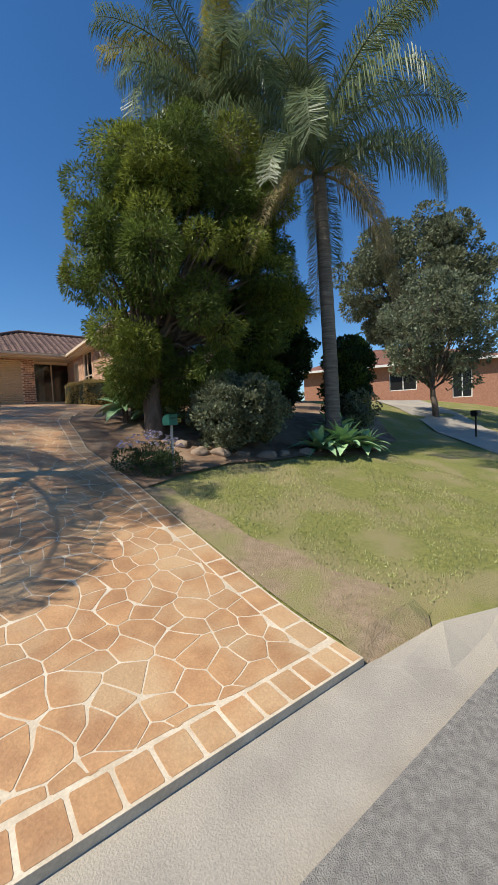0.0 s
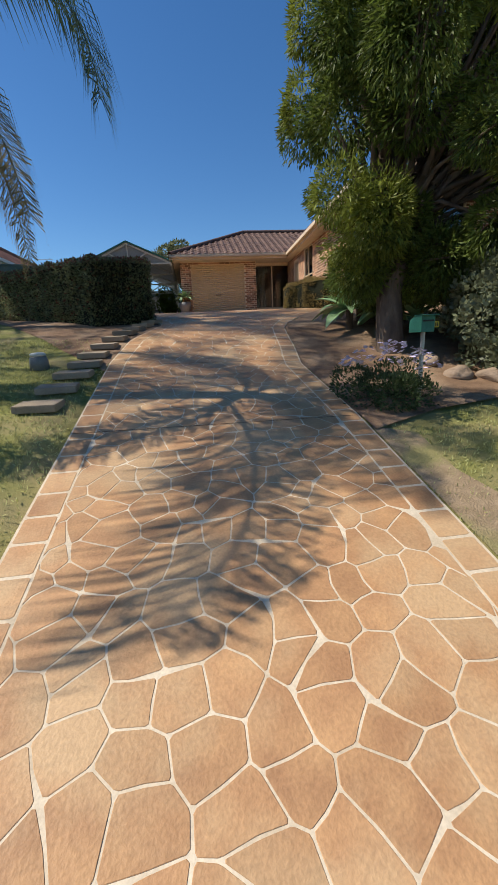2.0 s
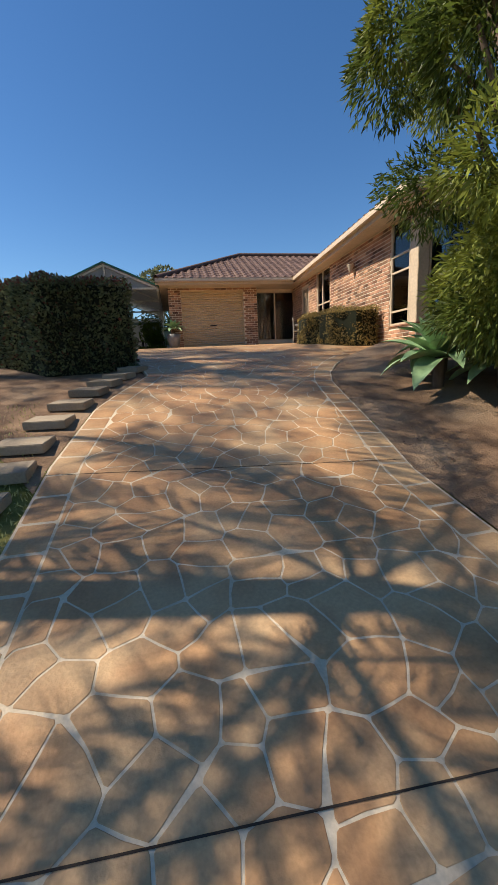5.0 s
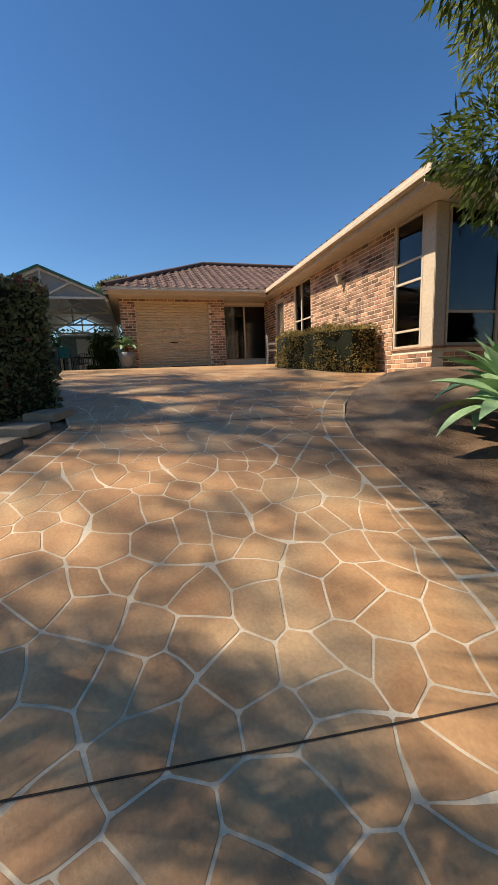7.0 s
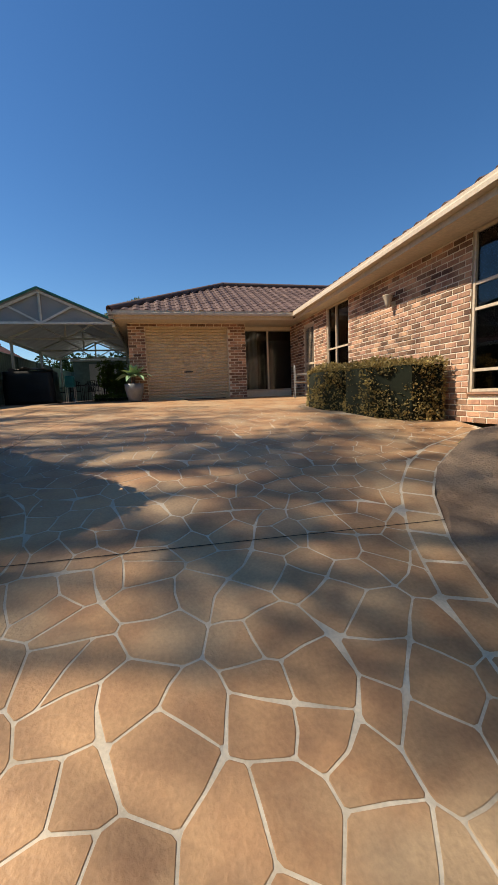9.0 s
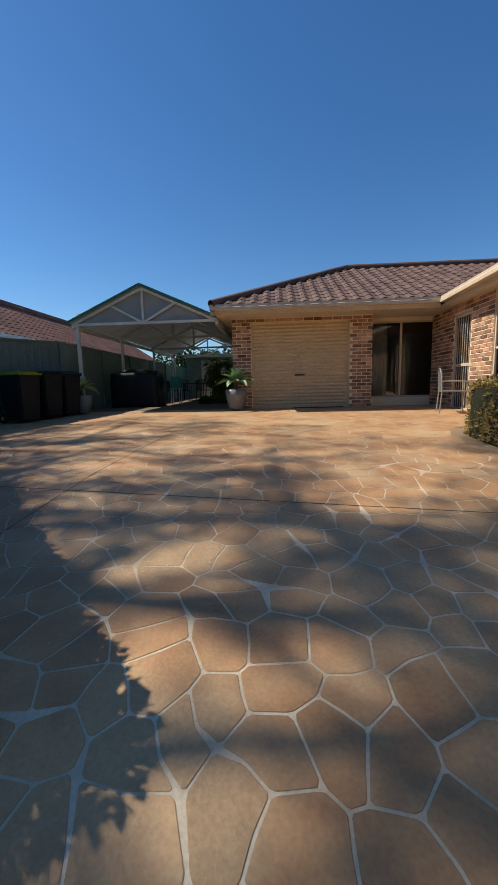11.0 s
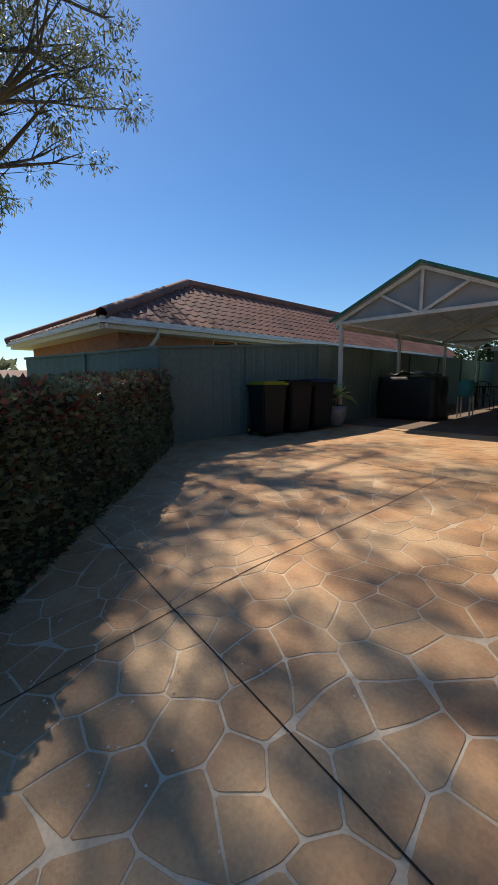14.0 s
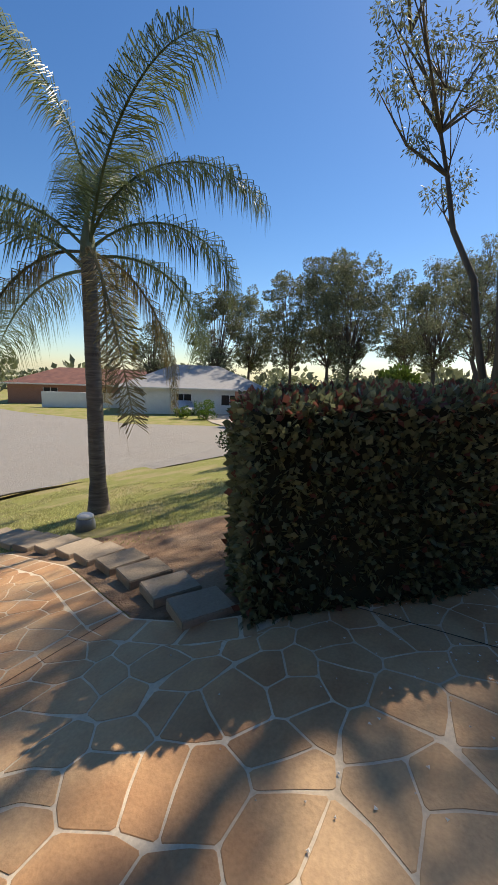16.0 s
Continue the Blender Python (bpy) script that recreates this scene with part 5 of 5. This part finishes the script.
# the house beyond the fence
NB = thing("house", "neighbouring brick house with faded red tiled hip roof", "house", pose(0, 0, 0))
nx0, nx1, ny0, ny1, nz = -13.6, -6.7, 17.9, 40, 5.0
nrx, nry = -9.3, 21.9
rp = nz + 1.68
roof_plane("roof", [(nx1, ny1, nz), (nx1, ny0, nz), (nrx, nry, rp), (nrx, ny1, rp)], TILE_N, NB, True)
roof_plane("roof", [(nx0, ny0, nz), (nx1, ny0, nz), (nrx, nry, rp)], TILE_N, NB, False)
part("roof", box_bm([((nrx - 0.1, nry + 0.5, nz), (nrx + 0.1, ny1, rp - 0.15))]), TILE_N, NB)
capping("hip_capping", [(nx1, ny0, nz + 0.05), (nrx, nry, rp + 0.05)], NB, TILE_N, 0.13)
capping("ridge_capping", [(nrx, nry, rp + 0.05), (nrx, ny1, rp + 0.05)], NB, TILE_N, 0.13)
capping("hip_capping", [(nx0, ny0, nz + 0.05), (nrx, nry, rp + 0.05)], NB, TILE_N, 0.13)
gutter([(nx0, ny0), (nx1, ny0), (nx1, ny1)], NB, WHITE, nz)
part("soffit", box_bm([((nx1 - 0.6, ny0 + 0.12, nz - 0.2), (nx1 - 0.12, ny1, nz - 0.18)), ((nx0, ny0 + 0.12, nz - 0.2), (nx1 - 0.6, ny0 + 0.7, nz - 0.181))]), WHITE, NB)
part("wall", box_bm([((nx1 - 0.75, ny0 + 0.6, 2.4), (nx1 - 0.55, 21.2, nz - 0.19)), ((nx1 - 0.75, 23.0, 2.4), (nx1 - 0.55, ny1, nz - 0.19)), ((nx1 - 0.75, 21.2, 2.4), (nx1 - 0.55, 23.0, 3.9))]), RED, NB)
part("wall", box_bm([((nx0 + 0.5, ny0 + 0.6, 2.0), (nx1 - 0.75, ny0 + 0.8, nz - 0.19))]), RED, NB)
part("pane", box_bm([((nx1 - 0.66, 21.25, 3.95), (nx1 - 0.65, 22.95, nz - 0.25))]), BLACK, NB)
part("window_frame", box_bm([((nx1 - 0.64, 21.2, 3.9), (nx1 - 0.6, 21.27, nz - 0.19)), ((nx1 - 0.64, 22.93, 3.9), (nx1 - 0.6, 23.0, nz - 0.19)), ((nx1 - 0.64, 22.05, 3.9), (nx1 - 0.6, 22.12, nz - 0.19)), ((nx1 - 0.64, 21.27, 3.9), (nx1 - 0.6, 22.93, 3.97))]), WHITE, NB)
vs, fs = tube_data([(nx1 - 0.05, ny0 + 1.3, nz - 0.1), (nx1 - 0.05, ny0 + 1.3, nz - 0.28), (nx1 - 0.5, ny0 + 1.3, nz - 0.55), (nx1 - 0.5, ny0 + 1.3, 2.6)], [0.045] * 4, 8)
raw("downpipe", mesh_of("downpipe", vs, fs, WHITE, True), NB)
ant = thing("aerial", "thin metal television aerial on the ridge", "aerial", pose(nrx, 34, rp))
for a, b in (((0, 0, 0), (0, 0, 0.9)), ((-0.5, 0, 0.85), (0.5, 0, 0.85)), ((-0.3, -0.2, 0.85), (-0.3, 0.2, 0.85)), ((0.1, -0.25, 0.85), (0.1, 0.25, 0.85)), ((0.4, -0.3, 0.85), (0.4, 0.3, 0.85))):
    vs, fs = tube_data([a, b], [0.012, 0.012], 5)
    raw("rod", mesh_of("rod", vs, fs, GALV), ant)

simple_house("house", "red-brown brick house with tiled roof across the lawn", 29, 18.2, -58, 13, 9, 2.7, 4.6, RED, TILE_N, land(27, 17) - 0.2, [(-4, 1.8, 0.9, 2.1), (0.5, 1.8, 0.9, 2.1), (4.2, 1.2, 0.2, 2.1)])
simple_house("house", "orange-roofed brick house further along the street", 42, 12, -75, 14, 9, 2.7, 4.8, RED, TILE_N, land(40, 12) - 0.2, [(-4, 1.8, 0.9, 2.1), (2, 1.8, 0.9, 2.1)])
simple_house("house", "white-walled house with pale grey tiled hip roof", -33.5, -14.5, 129, 15, 10, 2.6, 5.0, WHITE, GREYROOF, -0.75, [(-1.2, 1.6, 0.9, 2.0), (3.5, 1.8, 0.9, 2.0)], (-5.2, 3.6))
simple_house("house", "low brick house with long red tiled roof", -37, -32, 135, 26, 10, 2.5, 4.6, RED, TILE_N, -1.2, [(-8, 1.8, 0.9, 2.0), (-2, 1.8, 0.9, 2.0), (5, 1.8, 0.9, 2.0)])
simple_house("house", "red brick house behind the gum trees", -44, 27, 95, 15, 10, 2.6, 4.7, RED, TILE_N, 0.4, [(-3, 1.8, 0.9, 2.0), (3, 1.8, 0.9, 2.0)])
simple_house("house", "brick house with dark tiled roof beyond the side fence", -30, 15.5, 95, 10, 8, 2.3, 4.0, RED, TILE_N, -0.1, [(-2, 1.8, 0.9, 2.0), (2, 1.8, 0.9, 2.0)])
wallf = thing("garden_wall", "long white rendered garden wall along the street", "wall", pose(-27.5, -24.5, land(-27.5, -24.5), 0, 0, 128))
part("panel", box_bm([((-6, -0.1, -0.5), (4.5, 0.1, 1.7))], 0.02), WHITE, wallf)
bm = box_bm([((4.5, -0.09, -0.5), (7.5, 0.09, 1.7))])
for v in bm.verts:
    if v.co.x > 7 and v.co.z > 1:
        v.co.z = 0.7
part("end_panel", bm, WHITE, wallf)
bf = thing("fence", "long brown back fence beyond the lawn", "fence", pose(-26, 9, 0.6, 0, 0, 98))
for i in range(24):
    part("board", box_bm([((-12 + i, -0.03, -0.3), (-12 + i + 0.98, 0.03, 1.55))]), RED, bf)

car = thing("car", "white parked car beside the grey-roofed house", "car", pose(-28.8, -12.6, -0.78, 0, 0, 60))
bm = bmesh.new()
prof = [(-2.1, 0.35), (-2.1, 0.8), (-1.5, 0.9), (-0.9, 1.38), (0.7, 1.4), (1.4, 0.95), (2.1, 0.8), (2.15, 0.35)]
a = [bm.verts.new((x, -0.85, z)) for x, z in prof]
b = [bm.verts.new((x, 0.85, z)) for x, z in prof]
for i in range(len(prof)):
    j = (i + 1) % len(prof)
    bm.faces.new((a[i], a[j], b[j], b[i]))
bm.faces.new(a[::-1]), bm.faces.new(b)
bmesh.ops.recalc_face_normals(bm, faces=bm.faces[:])
bmesh.ops.bevel(bm, geom=bm.edges[:], offset=0.06, segments=2, affect="EDGES")
part("body", bm, mat("car paint", (0.6, 0.6, 0.62), rough=0.25), car, smooth=True)
part("side_window", box_bm([((-0.8, -0.862, 0.95), (0.9, -0.85, 1.28))]), BLACK, car)
part("side_window", box_bm([((-0.8, 0.85, 0.95), (0.9, 0.862, 1.28))]), BLACK, car)
for x in (-1.35, 1.35):
    for s in (-1, 1):
        w = part("wheel", lathe([(0.1, -0.1), (0.32, -0.1), (0.33, 0), (0.32, 0.1), (0.1, 0.1)], 20), BLACK, car, at=pose(x, s * 0.78, 0.33, 90, 0, 0))
        part("rim", lathe([(0.19, -0.105), (0.19, 0.105)], 14), GALV, w)

NDRIVE = [(11.5, 2.2), (14.6, 0.5), (17.2, 6.0), (21.5, 11.0), (25.5, 14.5), (23.5, 17.0), (18.8, 13.0), (14.2, 7.6)]
nd = poly_sheet("neighbour_driveway", NDRIVE, 0.0, CONC, 1.0, fn=land)
tagged(nd, "pale grey concrete driveway of the next house", "driveway")
VERGE = poly_sheet("footpath", [(-24.5, -5.2), (-23.5, -3.4), (-27, -1.5), (-32, -8), (-29, -10.5)], 0.02, CONC, 2.0, fn=land)
tagged(VERGE, "pale concrete drive across the road", "driveway")

# far woods and low bushes
P, D = [], []
r = np.random.default_rng(301)
for i in range(420):
    a = r.uniform(0, 2 * math.pi)
    q = r.uniform(75, 230)
    x, y = q * math.cos(a), q * math.sin(a)
    if y > 8 and abs(x) < 45:
        continue
    s = r.uniform(1.8, 4.2)
    k = 60
    p, d = ball_points(k, (s * 1.3, s * 1.3, s), r, 0.6)
    P.append(p + np.array((x, y, land(x, y) + s * 0.6))), D.append(d)
woods = raw("far_woods", leaves("far_woods", np.concatenate(P), np.concatenate(D), 1.8, 0.8, L_GUM, 303, 0.5), kind="stuff")
tagged(woods, "distant line of low trees and bushes", "trees")
for x, y, s in ((-26.5, -7.5, 1.0), (-25.5, -9.5, 0.7), (-31, -2.5, 1.0)):
    leafy_tree("shrub", "rounded green shrub across the road", x, y, 1.8 * s, (0, 0, 1.0 * s), (0.9 * s, 0.9 * s, 0.8 * s), 12, 0.5 * s, 500, (0.14, 0.06), L_BRIGHT, BARK, 0.05, int(310 + 10 * s + x), low=0.15)

# ---- litter, grass, chips ----
LT = Pile()
r = np.random.default_rng(401)
for i in range(5200):
    x, y = r.uniform(2.3, 11), r.uniform(6.8, 14.5)
    if not inside(x, y, BED) or (x < 4 and r.uniform() < 0.6):
        continue
    z = land(x, y) - 0.004
    a, s = r.uniform(0, 6.28), r.uniform(0.015, 0.05)
    c, d = math.cos(a) * s, math.sin(a) * s
    LT.add([(x - c, y - d, z), (x - d * 0.25, y + c * 0.25, z + 0.008), (x + c, y + d, z + r.uniform(0, 0.02)), (x + d * 0.25, y - c * 0.25, z + 0.008)], [(0, 1, 2, 3)])
lit = raw("leaf_litter", LT.mesh("leaf_litter", DEAD), kind="stuff")
tagged(lit, "dry brown leaf litter on the soil bed", "leaf litter")
CH = Pile()
for i in range(170):
    x, y = r.normal(-0.9, 0.75), r.normal(14.7, 0.6)
    if not inside(x, y, COURT):
        continue
    z = level(y) + 0.009
    a, s = r.uniform(0, 6.28), r.uniform(0.004, 0.011)
    CH.add([(x + s * math.cos(a + k * 2.1), y + s * math.sin(a + k * 2.1), z) for k in range(3)] + [(x, y, z + 0.004)], [(0, 1, 3), (1, 2, 3), (2, 0, 3)])
chips = raw("fallen_petals", CH.mesh("fallen_petals", WHITE), kind="stuff")
tagged(chips, "tiny pale fallen petals beside the hedge", "petals")

k = 90000
gx, gy = r.uniform(-6, 9, k), r.uniform(2.3, 11.5, k)
P = []
for x, y in zip(gx, gy):
    if inside(x, y, COURT) or inside(x, y, ROAD) or inside(x, y, BED) or inside(x, y, BEDL) or inside(x, y, NDRIVE):
        continue
    if noise.noise(Vector((x * 0.8, y * 0.8, 3))) < -0.18 or (-1.2 < x < 3.1 and y < 2.7) or y < 2.6:
        continue
    P.append((x, y, land(x, y) - 0.035))
P = np.array(P)
blades = raw("grass_blades", leaves("grass_blades", P, np.tile((0, 0, 1.0), (len(P), 1)), 0.05, 0.006, L_BLADE, 403, 0.7), kind="stuff")
tagged(blades, "short dry-green grass blades of the lawn", "grass")

# ---- saw cuts across the driveway ----
def cut(a, b, w=0.004):
    k = 24
    V = []
    nx, ny = (b[1] - a[1]), -(b[0] - a[0])
    L = math.hypot(nx, ny)
    for i in range(k + 1):
        x, y = a[0] + (b[0] - a[0]) * i / k, a[1] + (b[1] - a[1]) * i / k
        for s in (-1, 1):
            V.append((x + s * nx / L * w, y + s * ny / L * w, level(y + s * ny / L * w) + 0.0045))
    raw("saw_cut", mesh_of("saw_cut", V, [(2 * i, 2 * i + 1, 2 * i + 3, 2 * i + 2) for i in range(k)], DARK_LINE), slab)


cut((-1.0, 7.05), (2.2, 6.98)), cut((-1.0, 9.45), (2.1, 9.16)), cut((-0.35, 12.49), (2.78, 12.4))
cut((-3.0, 15.82), (5.1, 14.66)), cut((-1.0, 13.85), (-0.5, 19.0)), cut((-4.3, 19.15), (3.6, 18.75))

# ---- bricks ----
def brick_mesh(L):
    e = 0.004
    bm = box_bm([((0, -0.008, 0), (L, 0.0, 0.069))])
    for v in bm.verts:
        if v.co.y < -0.004:
            v.co.x += e if v.co.x < L / 2 else -e
            v.co.z += e if v.co.z < 0.03 else -e
    me = bpy.data.meshes.new("brick")
    bm.to_mesh(me)
    bm.free()
    me.materials.append(BRICK)
    return me


BM = {q: brick_mesh(q) for q in (0.23, 0.11)}
for w, L, z0, z1, holes, _ in BRICK_JOBS:
    spots = []
    r = random.Random(int(L * 100))
    rows = int((z1 - z0) / 0.086)
    for j in range(rows):
        z = z0 + j * 0.086 + 0.004
        x = 0.0 if j % 2 else -0.12
        while x < L:
            a, b = max(0.0, x), min(L, x + 0.223)
            x += 0.24
            segs = [(a, b)]
            for h0, h1, lo, hi in holes:
                if z + 0.08 > lo and z < hi:
                    segs = [s for p, q in segs for s in ((p, min(q, h0 - 0.004)), (max(p, h1 + 0.004), q)) if s[1] - s[0] > 0.03]
            for p, q in segs:
                if q - p > 0.05:
                    spots.append((p, q - p, z))
    spots = [s for s in spots if s[2] > 2.3]
    pile = Pile()
    n = 0
    for p, l, z in spots:
        key = 0.23 if l > 0.17 else 0.11
        if n < 300 and l > 0.05:
            m = Matrix.Translation((p, -0.0005 - r.uniform(0, 0.002), z)) @ Matrix.Diagonal((l / key, 1, 1, 1))
            raw("brick", BM[key], w, at=m)
            n += 1
        else:
            d = r.uniform(0, 0.002)
            pile.add([(p + v.co.x * l / key, v.co.y - d, z + v.co.z) for v in BM[key].vertices], [tuple(f.vertices) for f in BM[key].polygons])
    if pile.v:
        raw("bricks", pile.mesh("bricks", BRICK), w, kind="stuff")

# ---- crazy paving ----
def inset_line(line, d):
    out = []
    for i, (x, y) in enumerate(line):
        x0, y0 = line[max(0, i - 1)]
        x1, y1 = line[min(len(line) - 1, i + 1)]
        L = math.hypot(x1 - x0, y1 - y0)
        out.append((x - (y1 - y0) / L * d, y + (x1 - x0) / L * d))
    return out


IN_R = inset_line(DRIVE_R, 0.27)
IN_L = inset_line(DRIVE_L[:7], -0.27)
IN_R[0], IN_L[0] = (1.93, 2.81), (-0.73, 2.89)
INNER = IN_R + [(5.2, 14.7)] + COURT[len(DRIVE_R):-len(DRIVE_L)] + [(-5.1, 18.35), (-2.9, 15.98), (-2.1, 15.05), (-1.6, 14.53), (-1.08, 13.93), (-0.75, 13.62)] + IN_L[::-1]


def stone_mesh(poly):
    """A thin stone with soft edges, draped on the drive. poly anticlockwise."""
    cx, cy = sum(p[0] for p in poly) / len(poly), sum(p[1] for p in poly) / len(poly)
    c0 = level(cy)
    n = len(poly)
    V, F = [], []
    for s, dz in ((1.0, 0.0), (0.982, 0.0018)):
        for x, y in poly:
            X, Y = cx + (x - cx) * s, cy + (y - cy) * s
            V.append((X - cx, Y - cy, level(Y) + dz - c0))
    V.append((0, 0, 0.0022))
    for i in range(n):
        j = (i + 1) % n
        F += [(i, j, n + j, n + i), (n + i, n + j, 2 * n)]
    return V, F, (cx, cy, c0)


def offset_poly(poly, d):
    n = len(poly)
    out = []
    for i in range(n):
        (x0, y0), (x1, y1), (x2, y2) = poly[i - 1], poly[i], poly[(i + 1) % n]
        ax, ay, bx, by = x1 - x0, y1 - y0, x2 - x1, y2 - y1
        la, lb = math.hypot(ax, ay) or 1, math.hypot(bx, by) or 1
        nx, ny = -(ay / la + by / lb), (ax / la + bx / lb)
        k = math.hypot(nx, ny) or 1
        out.append((x1 + nx / k * d, y1 + ny / k * d))
    return out


def rounded(poly, cutw=0.22):
    out = []
    n = len(poly)
    for i in range(n):
        (x0, y0), (x1, y1) = poly[i], poly[(i + 1) % n]
        out += [(x0 + (x1 - x0) * cutw, y0 + (y1 - y0) * cutw), (x1 + (x0 - x1) * cutw, y1 + (y0 - y1) * cutw)]
    return out


def bend_point(x, y):
    v = noise.noise_vector(Vector((x * 2.3, y * 2.3, 4.0)))
    return x + v.x * 0.085, y + v.y * 0.085


rs = random.Random(11)
seeds = []
S = 0.262
for j in range(84):
    for i in range(45):
        x = -6 + (i + 0.5 * (j % 2)) * S + rs.uniform(-0.39, 0.39) * S
        y = 2.6 + j * S * 0.92 + rs.uniform(-0.39, 0.39) * S
        seeds.append((x, y))
buckets = {}
for q in seeds:
    buckets.setdefault((int(q[0] / 0.5 + 100), int(q[1] / 0.5 + 100)), []).append(q)
cells = []
for i, (sx, sy) in enumerate(seeds):
    if not (inside(sx, sy, INNER) or edge_point(sx, sy, INNER)[0] < 0.26):
        continue
    poly = [(sx - 1, sy - 1), (sx + 1, sy - 1), (sx + 1, sy + 1), (sx - 1, sy + 1)]
    gi, gj = int(sx / 0.5 + 100), int(sy / 0.5 + 100)
    for tx, ty in (q for di in (-2, -1, 0, 1, 2) for dj in (-2, -1, 0, 1, 2) for q in buckets.get((gi + di, gj + dj), ())):
        dx, dy = tx - sx, ty - sy
        if (dx == 0 and dy == 0) or dx * dx + dy * dy > 1.2:
            continue
        mx, my = (sx + tx) / 2, (sy + ty) / 2
        out = []
        for (ax, ay), (bx, by) in zip(poly, poly[1:] + poly[:1]):
            da, db = (ax - mx) * dx + (ay - my) * dy, (bx - mx) * dx + (by - my) * dy
            if da <= 0:
                out.append((ax, ay))
            if da * db < 0:
                t = da / (da - db)
                out.append((ax + (bx - ax) * t, ay + (by - ay) * t))
        poly = out
    fine = []
    for (ax, ay), (bx, by) in zip(poly, poly[1:] + poly[:1]):
        if math.hypot(bx - ax, by - ay) < 0.05:
            continue
        fine += [(ax, ay)] + ([((ax + bx) / 2, (ay + by) / 2)] if math.hypot(bx - ax, by - ay) > 0.2 else [])
    fine = [bend_point(*p) for p in fine]
    fine = [p if inside(p[0], p[1], INNER) else edge_point(p[0], p[1], INNER)[1:] for p in fine]
    clean = []
    for p in fine:
        if not clean or math.hypot(p[0] - clean[-1][0], p[1] - clean[-1][1]) > 0.03:
            clean.append(tuple(p))
    if len(clean) < 4:
        continue
    poly = rounded(offset_poly(clean, 0.0062), 0.09)
    area = sum(a[0] * b[1] - b[0] * a[1] for a, b in zip(poly, poly[1:] + poly[:1])) / 2
    if area > 0.006:
        cells.append(poly)


def border(outer, w, step):
    """Rectangular edging stones along a line, on its left-hand side."""
    out = []
    dist = [0]
    for a, b in zip(outer, outer[1:]):
        dist.append(dist[-1] + math.hypot(b[0] - a[0], b[1] - a[1]))

    def at(s):
        s = min(max(s, 0), dist[-1])
        for i in range(len(outer) - 1):
            if s <= dist[i + 1] + 1e-9:
                t = (s - dist[i]) / (dist[i + 1] - dist[i])
                (ax, ay), (bx, by) = outer[i], outer[i + 1]
                L = dist[i + 1] - dist[i]
                return ax + (bx - ax) * t, ay + (by - ay) * t, -(by - ay) / L, (bx - ax) / L
    s = 0.0
    while s < dist[-1] - 0.1:
        l = step * rs.uniform(0.92, 1.1)
        e = min(s + l, dist[-1])
        a, m, b = at(s + 0.013), at((s + e) / 2), at(e - 0.013)
        sign = 1 if w > 0 else -1
        pts = [(q[0] + q[2] * sign * 0.02, q[1] + q[3] * sign * 0.02) for q in (a, m, b)] + [(q[0] + q[2] * (w - sign * 0.004), q[1] + q[3] * (w - sign * 0.012)) for q in (b, m, a)]
        if w < 0:
            pts = pts[::-1]
        out.append(rounded(pts, 0.08))
        s = e
    return out


pieces = border([(2.2, 2.84)] + DRIVE_R[1:], 0.26, 0.31) + border([(-1.0, 2.89)] + DRIVE_L[1:7], -0.26, 0.31) + border([(-1.0, 2.6), (2.2, 2.52)], 0.27, 0.215)
cells += pieces
cells.sort(key=lambda p: (min(abs(sum(q[0] for q in p) / len(p) - 0.6), 9) + 0.0) if sum(q[1] for q in p) / len(p) < 16 else 20)
pile = Pile()
for i, poly in enumerate(cells):
    V, F, c = stone_mesh(poly)
    if i < 300:
        raw("paving_stone", mesh_of("paving_stone", V, F, STONE), slab, at=Matrix.Translation(c))
    else:
        pile.add([(v[0] + c[0], v[1] + c[1], v[2] + c[2]) for v in V], F)
raw("paving_stones", pile.mesh("paving_stones", STONE), slab, kind="stuff")
